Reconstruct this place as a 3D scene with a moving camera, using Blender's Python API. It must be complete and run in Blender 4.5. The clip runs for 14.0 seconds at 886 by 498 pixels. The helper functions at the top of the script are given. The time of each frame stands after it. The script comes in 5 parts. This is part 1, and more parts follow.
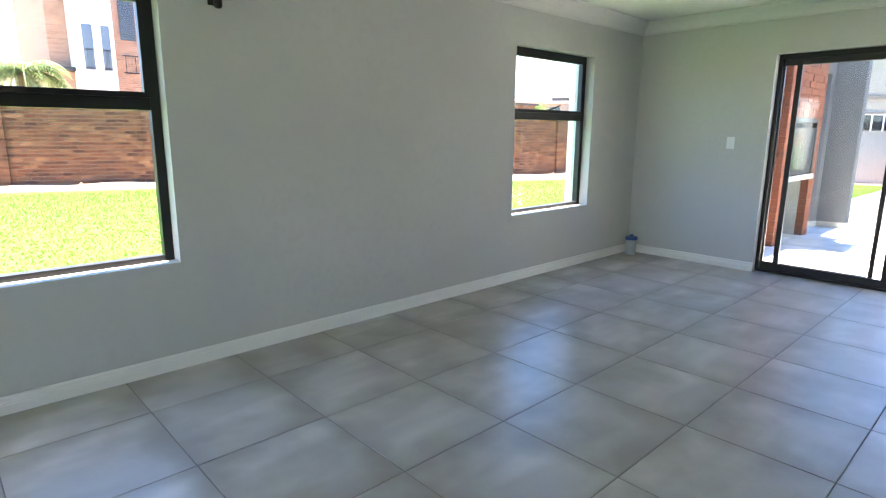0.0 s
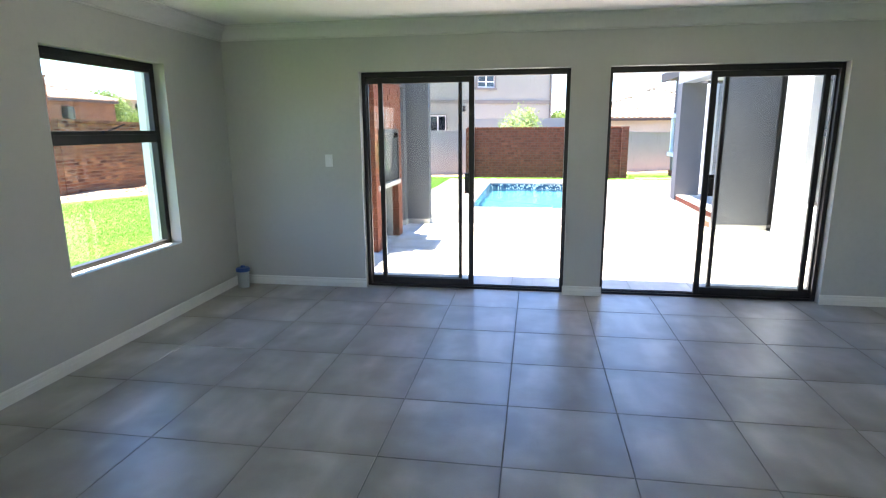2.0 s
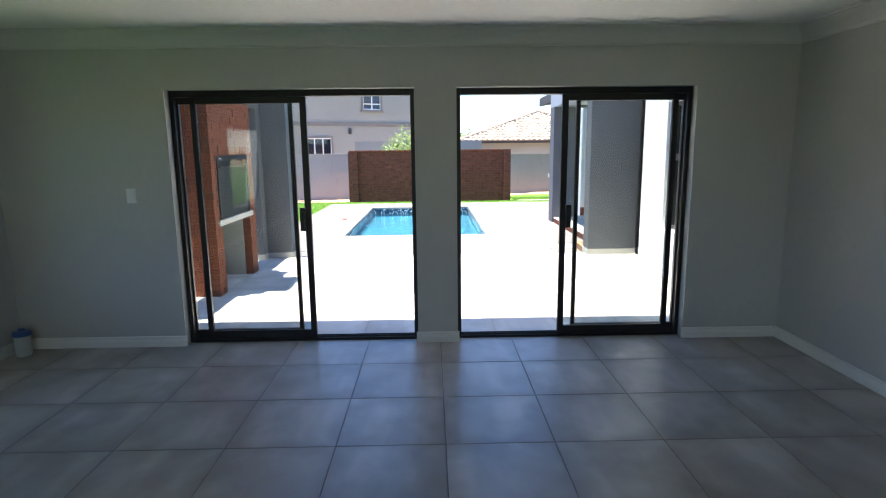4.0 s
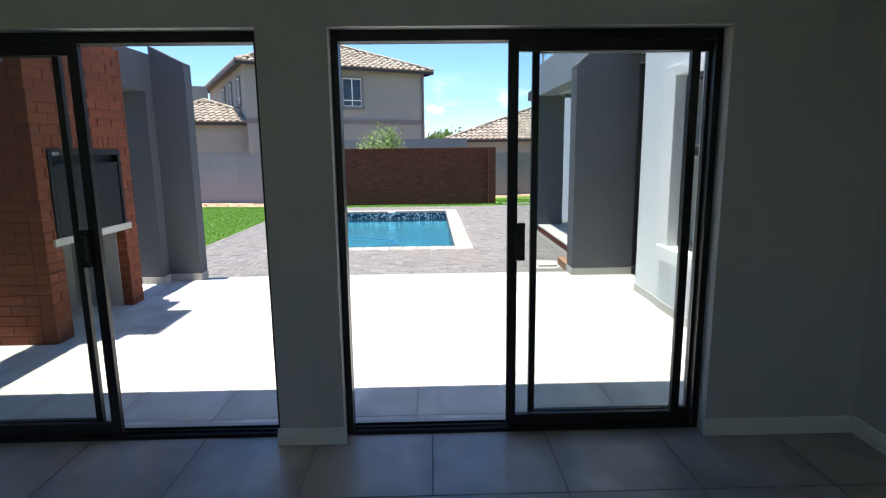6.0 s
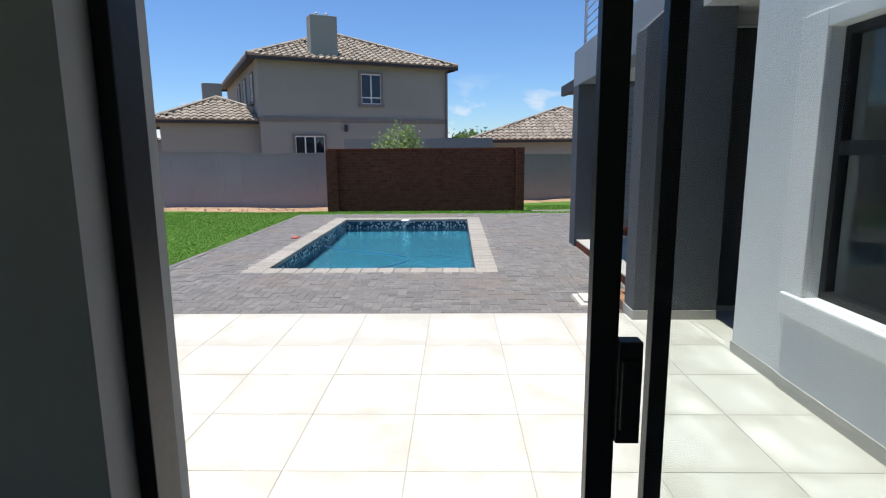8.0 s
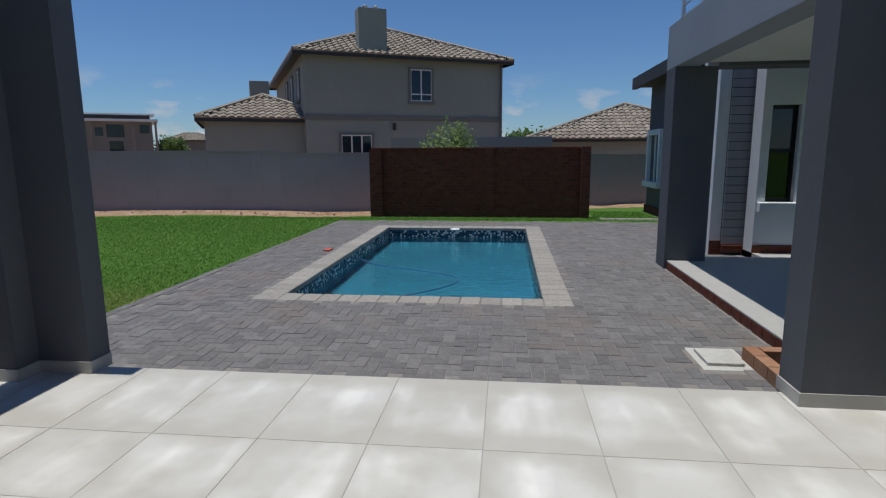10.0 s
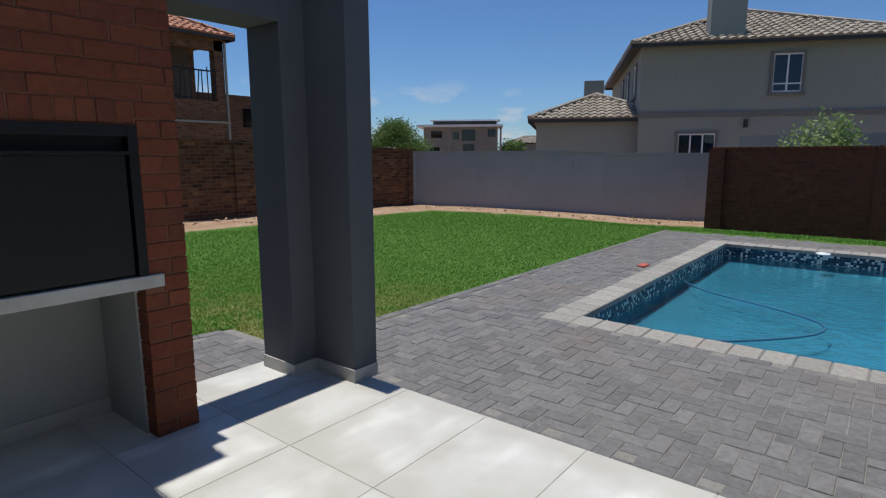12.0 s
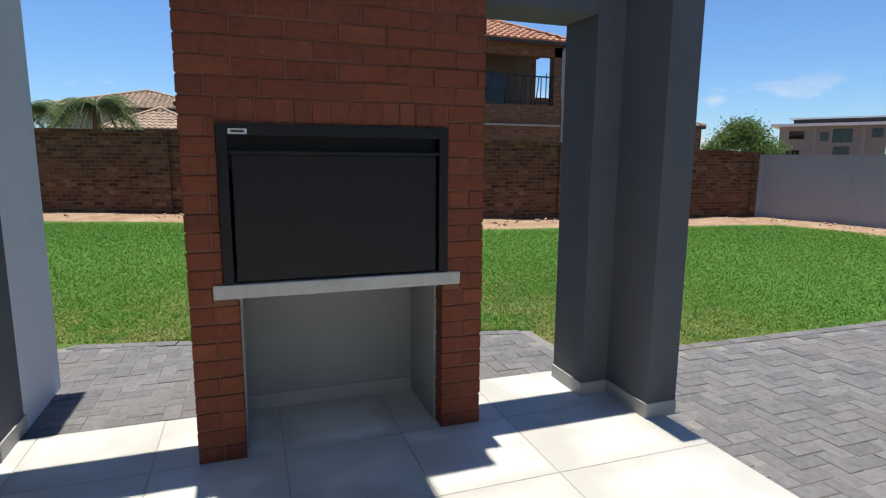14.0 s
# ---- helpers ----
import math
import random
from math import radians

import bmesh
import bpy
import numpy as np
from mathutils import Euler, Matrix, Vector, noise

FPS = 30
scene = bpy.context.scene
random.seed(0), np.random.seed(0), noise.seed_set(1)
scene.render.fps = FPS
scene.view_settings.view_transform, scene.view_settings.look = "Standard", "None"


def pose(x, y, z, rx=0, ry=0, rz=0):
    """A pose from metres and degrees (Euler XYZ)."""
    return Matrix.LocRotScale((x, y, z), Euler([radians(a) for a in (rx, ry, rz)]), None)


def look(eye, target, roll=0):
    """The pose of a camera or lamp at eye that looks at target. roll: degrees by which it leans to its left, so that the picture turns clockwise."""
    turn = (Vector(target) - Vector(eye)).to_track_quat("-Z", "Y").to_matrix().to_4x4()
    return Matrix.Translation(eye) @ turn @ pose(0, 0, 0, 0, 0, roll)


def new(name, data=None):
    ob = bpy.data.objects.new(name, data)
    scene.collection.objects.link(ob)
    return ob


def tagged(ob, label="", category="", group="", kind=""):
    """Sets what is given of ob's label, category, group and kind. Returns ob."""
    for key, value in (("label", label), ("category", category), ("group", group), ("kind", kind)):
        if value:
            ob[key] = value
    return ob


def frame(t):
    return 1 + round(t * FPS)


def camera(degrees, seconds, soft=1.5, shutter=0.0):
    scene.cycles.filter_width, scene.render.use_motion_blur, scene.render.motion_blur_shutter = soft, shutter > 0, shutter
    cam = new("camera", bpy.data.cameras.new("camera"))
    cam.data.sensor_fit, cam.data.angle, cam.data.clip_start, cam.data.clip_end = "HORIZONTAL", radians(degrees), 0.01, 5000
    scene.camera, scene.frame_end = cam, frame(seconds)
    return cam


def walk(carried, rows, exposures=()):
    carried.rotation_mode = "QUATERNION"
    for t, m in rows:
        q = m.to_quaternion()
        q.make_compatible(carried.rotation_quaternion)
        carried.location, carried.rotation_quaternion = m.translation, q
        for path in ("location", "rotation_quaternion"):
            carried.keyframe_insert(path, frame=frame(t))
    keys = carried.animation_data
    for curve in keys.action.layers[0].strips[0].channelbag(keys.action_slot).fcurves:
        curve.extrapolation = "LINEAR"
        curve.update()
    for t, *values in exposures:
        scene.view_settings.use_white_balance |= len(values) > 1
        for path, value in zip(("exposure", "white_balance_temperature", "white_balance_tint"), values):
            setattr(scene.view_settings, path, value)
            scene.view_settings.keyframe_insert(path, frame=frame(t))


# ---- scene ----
cam = camera(76.1, 14.0, 1.2)
PATH = [
    (0, (-0.34, 0.002, 1.342), (0.996, 1.434, 0.934), 0.4),
    (0.5, (-0.16, 0.162, 1.445), (1.469, 1.237, 1.008), 0.4),
    (1, (0.046, 0.325, 1.442), (1.853, 1.072, 1.02), 0.1),
    (1.5, (0.221, 0.334, 1.493), (2.107, 0.848, 1.068), -0.2),
    (2, (0.371, 0.287, 1.548), (2.3, 0.597, 1.13), -0.4),
    (2.5, (0.482, 0.306, 1.576), (2.439, 0.434, 1.178), -0.5),
    (3, (0.613, 0.27, 1.565), (2.58, 0.269, 1.201), -0.6),
    (3.5, (0.797, 0.074, 1.598), (2.766, 0.042, 1.246), -0.6),
    (6, (2.885, -0.807, 1.498), (4.854, -0.85, 1.152), -0.7),
    (6.5, (3.331, -0.931, 1.494), (5.301, -0.938, 1.151), -0.8),
    (7, (3.795, -0.975, 1.512), (5.764, -0.951, 1.166), -1.0),
    (7.5, (4.276, -0.994, 1.467), (6.247, -0.962, 1.129), -0.7),
    (8, (4.734, -0.955, 1.46), (6.704, -0.909, 1.12), -0.5),
    (10.5, (6.658, -0.776, 1.441), (8.593, -0.397, 1.106), -0.3),
    (11, (6.927, -0.733, 1.441), (8.793, -0.096, 1.106), -0.1),
    (11.5, (7.226, -0.68, 1.426), (8.949, 0.279, 1.092), -0.0),
    (12, (7.436, -0.588, 1.388), (8.976, 0.647, 1.064), -0.2),
    (12.5, (7.596, -0.534, 1.395), (8.896, 0.951, 1.072), 0.1),
    (13, (7.66, -0.468, 1.409), (8.726, 1.192, 1.082), 0.4),
    (13.5, (7.678, -0.452, 1.391), (8.519, 1.335, 1.074), 0.5),
    (14, (7.706, -0.438, 1.39), (8.355, 1.427, 1.073), 0.4),
]
EXPOSURE = [(0.0, 4.24, 7150, 17), (0.6, 4.22, 7200, 17), (1.5, 3.87, 7150, 17), (2.2, 3.55, 7100, 16), (3.0, 3.2, 7050, 16), (3.7, 2.83, 6900, 14), (5.8, 1.68, 6550, 10), (6.5, 1.42, 6500, 10), (7.5, 0.99, 6450, 10), (8.2, 0.7, 6420, 10), (10.3, -0.14, 6250, 9), (11.5, 0.0, 6250, 9), (12.5, 0.3, 6350, 9), (13.2, 0.57, 6450, 9), (14.0, 0.7, 6500, 9)]
walk(cam, [(t, look(eye, target, roll)) for t, eye, target, roll in PATH], EXPOSURE)

# ---------------------------------------------------------------- world, sun, exposure
SUN_TO = Vector((0.0, 0.115, 1.0)).normalized()
world = bpy.data.worlds.new("world")
scene.world = world
world.use_nodes = True
wt = world.node_tree
sky = wt.nodes.new("ShaderNodeTexSky")
sky.sky_type = "NISHITA"
sky.sun_disc = False
sky.sun_elevation = radians(74)
sky.sun_rotation = 0.0
sky.air_density, sky.dust_density, sky.ozone_density = 1.0, 0.05, 4.0
bg = wt.nodes["Background"]
bg.inputs[1].default_value = 0.07
# a few small fair-weather clouds low over the horizon
tc = wt.nodes.new("ShaderNodeTexCoord")
sep = wt.nodes.new("ShaderNodeSeparateXYZ")
wt.links.new(tc.outputs["Generated"], sep.inputs[0])
stretch = wt.nodes.new("ShaderNodeMapping")
stretch.inputs["Scale"].default_value = (1.0, 1.0, 2.6)
wt.links.new(tc.outputs["Generated"], stretch.inputs["Vector"])
cn = wt.nodes.new("ShaderNodeTexNoise")
cn.inputs["Scale"].default_value = 9.0
cn.inputs["Detail"].default_value = 6.0
wt.links.new(stretch.outputs[0], cn.inputs["Vector"])
cr = wt.nodes.new("ShaderNodeMapRange")
cr.inputs["From Min"].default_value, cr.inputs["From Max"].default_value = 0.53, 0.64
wt.links.new(cn.outputs["Fac"], cr.inputs["Value"])
hr = wt.nodes.new("ShaderNodeMapRange")
hr.inputs["From Min"].default_value, hr.inputs["From Max"].default_value = 0.13, 0.05
wt.links.new(sep.outputs["Z"], hr.inputs["Value"])
cm = wt.nodes.new("ShaderNodeMath")
cm.operation = "MULTIPLY"
wt.links.new(cr.outputs[0], cm.inputs[0])
wt.links.new(hr.outputs[0], cm.inputs[1])
mixc = wt.nodes.new("ShaderNodeMix")
mixc.data_type = "RGBA"
wt.links.new(cm.outputs[0], mixc.inputs["Factor"])
deep = wt.nodes.new("ShaderNodeMix")
deep.data_type, deep.blend_type = "RGBA", "MULTIPLY"
deep.inputs["Factor"].default_value = 1.0
deep.inputs["B"].default_value = (0.72, 0.92, 1.18, 1)
wt.links.new(sky.outputs[0], deep.inputs["A"])
wt.links.new(deep.outputs["Result"], mixc.inputs["A"])
mixc.inputs["B"].default_value = (7.5, 7.6, 7.9, 1)
wt.links.new(mixc.outputs["Result"], bg.inputs[0])

sun = new("sun", bpy.data.lights.new("sun", "SUN"))
sun.data.energy = 4.0
sun.data.angle = radians(0.55)
sun.data.color = (1.0, 0.955, 0.89)
sun.matrix_world = look(SUN_TO * 40, (0, 0, 0))


def opening_lamp(name, eye, target, wide, high, watts):
    """An area lamp in a wall's opening that stands in for the sky's light."""
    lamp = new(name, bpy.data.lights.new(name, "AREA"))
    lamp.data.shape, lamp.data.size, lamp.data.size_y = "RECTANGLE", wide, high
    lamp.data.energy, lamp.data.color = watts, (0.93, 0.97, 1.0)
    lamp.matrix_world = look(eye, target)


# west lamp is added fill from behind the camera, with no known window there
opening_lamp("fill_lamp_west", (-6.5, 0.1, 1.35), (3.0, 0.1, 1.3), 3.4, 1.4, 4.4)
opening_lamp("window_light_north", (-0.72, 3.33, 1.33), (-0.72, 0.0, 1.1), 0.62, 1.3, 0.7)

# ---------------------------------------------------------------- materials


class Nodes:
    """A small builder for one node material."""

    def __init__(self, name, rough=0.6, metal=0.0, spec=0.5):
        self.m = bpy.data.materials.new(name)
        self.m.use_nodes = True
        self.t = self.m.node_tree
        self.b = self.t.nodes["Principled BSDF"]
        self.b.inputs["Roughness"].default_value = rough
        self.b.inputs["Metallic"].default_value = metal
        self.b.inputs["Specular IOR Level"].default_value = spec
        self.coord = self.t.nodes.new("ShaderNodeTexCoord").outputs["Object"]

    def node(self, kind, **inputs):
        n = self.t.nodes.new(kind)
        for key, value in inputs.items():
            self.put(n.inputs[key.replace("_", " ")], value)
        return n

    def put(self, socket, value):
        if isinstance(value, bpy.types.NodeSocket):
            self.t.links.new(value, socket)
        elif isinstance(value, tuple) and len(value) == 3 and socket.type == "RGBA":
            socket.default_value = (*value, 1)
        else:
            socket.default_value = value

    def noise(self, scale, detail=4.0, rough=0.55, vector=None):
        n = self.node("ShaderNodeTexNoise", Scale=scale, Detail=detail, Roughness=rough)
        self.put(n.inputs["Vector"], vector or self.coord)
        return n.outputs["Fac"]

    def ramp(self, fac, a, b):
        return self.node("ShaderNodeMapRange", Value=fac, From_Min=a, From_Max=b).outputs[0]

    def mix(self, fac, a, b, blend="MIX"):
        n = self.t.nodes.new("ShaderNodeMix")
        n.data_type, n.blend_type = "RGBA", blend
        self.put(n.inputs["Factor"], fac)
        self.put(n.inputs["A"], a)
        self.put(n.inputs["B"], b)
        return n.outputs["Result"]

    def math(self, op, a, b=0.0):
        n = self.t.nodes.new("ShaderNodeMath")
        n.operation = op
        self.put(n.inputs[0], a)
        self.put(n.inputs[1], b)
        return n.outputs[0]

    def random(self):
        return self.t.nodes.new("ShaderNodeObjectInfo").outputs["Random"]

    def island(self):
        return self.t.nodes.new("ShaderNodeNewGeometry").outputs["Random Per Island"]

    def shifted(self, by, much=37.0):
        """Texture coordinates moved by a random value, so that like pieces differ."""
        c = self.node("ShaderNodeCombineXYZ", X=self.math("MULTIPLY", by, much), Y=self.math("MULTIPLY", by, much * 1.7), Z=by)
        v = self.t.nodes.new("ShaderNodeVectorMath")
        self.put(v.inputs[0], self.coord)
        self.put(v.inputs[1], c.outputs[0])
        return v.outputs[0]

    def scaled(self, x, y, z, vector=None):
        n = self.t.nodes.new("ShaderNodeMapping")
        n.inputs["Scale"].default_value = (x, y, z)
        self.put(n.inputs["Vector"], vector or self.coord)
        return n.outputs[0]

    def colour(self, c):
        self.put(self.b.inputs["Base Color"], c)
        return self

    def rough(self, r):
        self.put(self.b.inputs["Roughness"], r)
        return self

    def bump(self, height, strength=0.3, distance=0.01):
        n = self.node("ShaderNodeBump", Height=height, Strength=strength, Distance=distance)
        self.put(self.b.inputs["Normal"], n.outputs[0])
        return self


def plaster(name, a, b, rough=0.75, coarse=1.2, grain=140.0, strength=0.25, dirt=None):
    n = Nodes(name, rough, spec=0.3)
    c = n.mix(n.ramp(n.noise(coarse), 0.35, 0.68), a, b)
    c = n.mix(n.ramp(n.noise(22.0), 0.45, 0.75), c, tuple(v * 0.93 for v in b))
    if dirt:
        streaks = n.noise(2.0, 5, 0.6, n.scaled(6.0, 6.0, 0.7))
        c = n.mix(n.math("MULTIPLY", n.ramp(streaks, 0.6, 0.78), 0.5), c, dirt)
    n.colour(c)
    return n.bump(n.noise(grain, 3), strength, 0.004).m


def plain(name, a, rough=0.5, metal=0.0, spread=0.12, scale=18.0, bump=0.0, spec=0.5):
    n = Nodes(name, rough, metal, spec)
    n.colour(n.mix(n.noise(scale), tuple(v * (1 - spread) for v in a), tuple(min(1, v * (1 + spread)) for v in a)))
    n.rough(n.node("ShaderNodeMapRange", Value=n.noise(scale * 3), To_Min=max(0.03, rough - 0.1), To_Max=min(1, rough + 0.1)).outputs[0])
    if bump:
        n.bump(n.noise(scale * 6), bump, 0.004)
    return n.m


def tile_material(name, a, b, stain, rough, seed_by="random"):
    """Glazed cement-look porcelain with cloudy patches and pale drifts, different on each tile."""
    n = Nodes(name, rough, spec=0.5)
    r = n.random()
    v = n.shifted(r)
    c = n.mix(n.ramp(n.noise(2.0, 2, 0.4, v), 0.3, 0.72), a, b)
    drift = n.noise(1.6, 2.5, 0.45, n.scaled(0.7, 2.6, 1.0, v))
    c = n.mix(n.math("MULTIPLY", n.ramp(drift, 0.5, 0.72), 0.7), c, tuple(min(0.85, q * 1.35) for q in b))
    c = n.mix(n.math("MULTIPLY", n.ramp(n.noise(2.4, 3.5, 0.5, v), 0.44, 0.72), 0.8), c, stain)
    c = n.mix(n.math("MULTIPLY", n.ramp(n.noise(90.0, 2, 0.5, v), 0.5, 0.9), 0.12), c, tuple(q * 0.7 for q in stain))
    # handled edges of the slab print a darker rim
    sx = n.node("ShaderNodeSeparateXYZ", Vector=n.coord)
    edge = n.math("MAXIMUM", n.math("ABSOLUTE", sx.outputs["X"]), n.math("ABSOLUTE", sx.outputs["Y"]))
    wob = n.math("MULTIPLY", n.math("SUBTRACT", n.noise(3.4, 2, 0.4, v), 0.5), 0.4)
    c = n.mix(n.math("MULTIPLY", n.ramp(n.math("ADD", edge, wob), 0.18, 0.35), 0.75), c, stain)
    n.colour(c)
    return n.bump(n.noise(45.0, 3, 0.5, v), 0.06, 0.004).m


def piece_brick(name, tones, rough=0.85, by="random", weather=None):
    """One brick per object (random) or per loose piece of a mesh (island)."""
    n = Nodes(name, rough, spec=0.25)
    r = n.random() if by == "random" else n.island()
    v = n.shifted(r, 11.0)
    ramp = n.node("ShaderNodeValToRGB", Fac=r)
    el = ramp.color_ramp.elements
    el[0].color, el[1].color = (*tones[0], 1), (*tones[-1], 1)
    for k, tone in enumerate(tones[1:-1], 1):
        e = el.new(k / (len(tones) - 1))
        e.color = (*tone, 1)
    c = n.mix(n.ramp(n.noise(26.0, 4, 0.6, v), 0.35, 0.7), ramp.outputs[0], n.mix(1.0, ramp.outputs[0], (0.72, 0.7, 0.7), "MULTIPLY"))
    c = n.mix(n.math("MULTIPLY", n.ramp(n.noise(90.0, 2, 0.5, v), 0.6, 0.75), 0.35), c, tuple(min(1, q * 1.5) for q in tones[0]))
    if weather:
        c = n.mix(n.math("MULTIPLY", n.ramp(n.noise(1.1, 4), 0.5, 0.72), 0.6), c, weather)
    n.colour(c)
    return n.bump(n.noise(120.0, 3, 0.6, v), 0.35, 0.004).m


def wall_brick(name, tones, mortar, length=0.23, height=0.085, axis="x", gap=0.009):
    """Brickwork of a far wall."""
    n = Nodes(name, 0.9, spec=0.2)
    s = n.node("ShaderNodeSeparateXYZ", Vector=n.coord)
    along = n.math("ADD", s.outputs["X"], s.outputs["Y"]) if axis == "both" else s.outputs["X" if axis == "x" else "Y"]
    v = n.node("ShaderNodeCombineXYZ", X=along, Y=s.outputs["Z"], Z=0.0).outputs[0]
    bt = n.node("ShaderNodeTexBrick", Vector=v, Scale=1.0, Mortar_Size=gap, Mortar_Smooth=0.3, Bias=0.0, Brick_Width=length, Row_Height=height)
    n.put(bt.inputs["Color1"], (0.0, 0.0, 0.0))
    n.put(bt.inputs["Color2"], (1.0, 1.0, 1.0))
    n.put(bt.inputs["Mortar"], (0.5, 0.5, 0.5))
    ramp = n.node("ShaderNodeValToRGB", Fac=bt.outputs["Color"])
    el = ramp.color_ramp.elements
    el[0].color, el[1].color = (*tones[0], 1), (*tones[-1], 1)
    for k, tone in enumerate(tones[1:-1], 1):
        e = el.new(k / (len(tones) - 1))
        e.color = (*tone, 1)
    c = n.mix(n.ramp(n.noise(9.0, 4, 0.7), 0.4, 0.65), ramp.outputs[0], n.mix(1.0, ramp.outputs[0], (0.68, 0.66, 0.66), "MULTIPLY"))
    c = n.mix(n.math("MULTIPLY", n.ramp(n.noise(0.9, 4), 0.45, 0.7), 0.35), c, tones[0])
    c = n.mix(bt.outputs["Fac"], c, mortar)
    n.colour(c)
    h = n.math("SUBTRACT", 1.0, bt.outputs["Fac"])
    return n.bump(n.math("ADD", h, n.math("MULTIPLY", n.noise(60.0), 0.4)), 0.8, 0.012).m


M = {}
M["wall_in"] = plaster("interior_wall_paint", (0.45, 0.455, 0.44), (0.485, 0.49, 0.475), 0.6, 0.9, 160, 0.12)
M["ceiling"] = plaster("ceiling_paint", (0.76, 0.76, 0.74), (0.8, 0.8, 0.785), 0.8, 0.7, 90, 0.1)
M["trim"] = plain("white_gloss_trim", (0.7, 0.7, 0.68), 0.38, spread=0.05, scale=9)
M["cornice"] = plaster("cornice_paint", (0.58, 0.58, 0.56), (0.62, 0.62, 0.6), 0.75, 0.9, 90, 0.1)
M["floor_tile"] = tile_material("indoor_porcelain", (0.34, 0.325, 0.305), (0.42, 0.405, 0.38), (0.235, 0.215, 0.185), 0.32)
M["patio_tile"] = tile_material("patio_porcelain", (0.52, 0.505, 0.46), (0.6, 0.59, 0.55), (0.42, 0.40, 0.345), 0.55)
M["grout"] = plain("grey_grout", (0.16, 0.155, 0.145), 0.9, bump=0.3)
M["grout_out"] = plain("pale_grout", (0.36, 0.35, 0.32), 0.9, bump=0.3)
M["alu"] = plain("black_powder_coated_aluminium", (0.015, 0.015, 0.016), 0.4, 0.0, 0.2, spec=0.3)
M["dark_plaster"] = plaster("charcoal_plaster", (0.092, 0.098, 0.11), (0.11, 0.116, 0.128), 0.8, 1.0, 110, 0.4, (0.125, 0.13, 0.142))
M["light_plaster"] = plaster("pale_grey_plaster", (0.66, 0.68, 0.69), (0.72, 0.735, 0.745), 0.8, 1.0, 70, 0.8)
M["white_plaster"] = plaster("white_exterior_plaster", (0.72, 0.73, 0.73), (0.78, 0.785, 0.78), 0.8, 1.0, 70, 0.7)
M["mid_plaster"] = plaster("mid_grey_plaster", (0.26, 0.28, 0.31), (0.3, 0.32, 0.35), 0.8, 1.0, 90, 0.4)
M["boundary"] = plaster("mauve_grey_boundary_plaster", (0.29, 0.28, 0.3), (0.34, 0.33, 0.345), 0.85, 0.6, 60, 0.5, (0.2, 0.19, 0.2))
M["skirt_tile"] = plain("skirting_tile", (0.42, 0.41, 0.38), 0.5, spread=0.14, scale=7)
M["soffit"] = plaster("soffit_paint", (0.6, 0.59, 0.56), (0.66, 0.65, 0.62), 0.85)
M["braai_brick"] = piece_brick("red_face_brick", [(0.165, 0.05, 0.025), (0.22, 0.064, 0.03), (0.185, 0.054, 0.027), (0.245, 0.076, 0.036), (0.15, 0.05, 0.028), (0.205, 0.06, 0.03)], weather=(0.17, 0.065, 0.04))
M["orange_brick"] = piece_brick("orange_clay_brick", [(0.3, 0.14, 0.075), (0.38, 0.2, 0.11), (0.33, 0.16, 0.09)], weather=(0.36, 0.25, 0.17))
M["mortar"] = plain("red_tinted_mortar", (0.18, 0.08, 0.048), 0.95, spread=0.3, scale=40, bump=0.6)
M["steel_black"] = plain("black_stove_paint", (0.011, 0.012, 0.014), 0.5, 0.0, 0.25, 12, spec=0.25)
M["concrete"] = plaster("cast_concrete", (0.42, 0.41, 0.37), (0.54, 0.53, 0.49), 0.85, 3.0, 60, 0.7, (0.28, 0.27, 0.22))
M["bay_plaster"] = plaster("smooth_grey_render", (0.31, 0.32, 0.305), (0.36, 0.37, 0.355), 0.8, 1.4, 90, 0.3)
M["paver"] = piece_brick("charcoal_clay_paver", [(0.135, 0.132, 0.13), (0.18, 0.175, 0.17), (0.155, 0.151, 0.148), (0.205, 0.198, 0.192), (0.17, 0.164, 0.158)], 0.82, weather=(0.175, 0.142, 0.12))
M["paver_far"] = piece_brick("charcoal_clay_paver_field", [(0.135, 0.132, 0.13), (0.18, 0.175, 0.17), (0.155, 0.151, 0.148), (0.205, 0.198, 0.192), (0.17, 0.164, 0.158)], 0.82, "island", (0.175, 0.142, 0.12))
M["sand"] = plain("jointing_sand", (0.215, 0.2, 0.178), 0.95, spread=0.35, scale=30, bump=0.6)
M["coping"] = piece_brick("pool_coping_stone", [(0.29, 0.272, 0.24), (0.345, 0.325, 0.285), (0.315, 0.295, 0.26), (0.38, 0.355, 0.315)], 0.8)
M["pool"] = plaster("blue_marbelite", (0.028, 0.14, 0.2), (0.04, 0.17, 0.235), 0.6, 0.8, 40, 0.2)
M["brick_screen"] = wall_brick("screen_brickwork", [(0.135, 0.042, 0.027), (0.19, 0.056, 0.034), (0.16, 0.048, 0.03), (0.205, 0.064, 0.04)], (0.125, 0.062, 0.045), axis="both")
M["brick_clinker"] = wall_brick("clinker_brickwork", [(0.07, 0.03, 0.019), (0.23, 0.1, 0.045), (0.145, 0.052, 0.026), (0.29, 0.145, 0.07), (0.095, 0.04, 0.025), (0.2, 0.08, 0.037)], (0.16, 0.11, 0.075), length=0.215, height=0.077, axis="x")
M["brick_house"] = wall_brick("brown_house_brickwork", [(0.09, 0.052, 0.033), (0.19, 0.11, 0.063), (0.13, 0.072, 0.042), (0.23, 0.14, 0.085)], (0.17, 0.135, 0.1), axis="both")
M["brick_rose"] = wall_brick("rose_house_brickwork", [(0.3, 0.16, 0.1), (0.46, 0.27, 0.18), (0.38, 0.21, 0.14)], (0.4, 0.33, 0.26), axis="both")
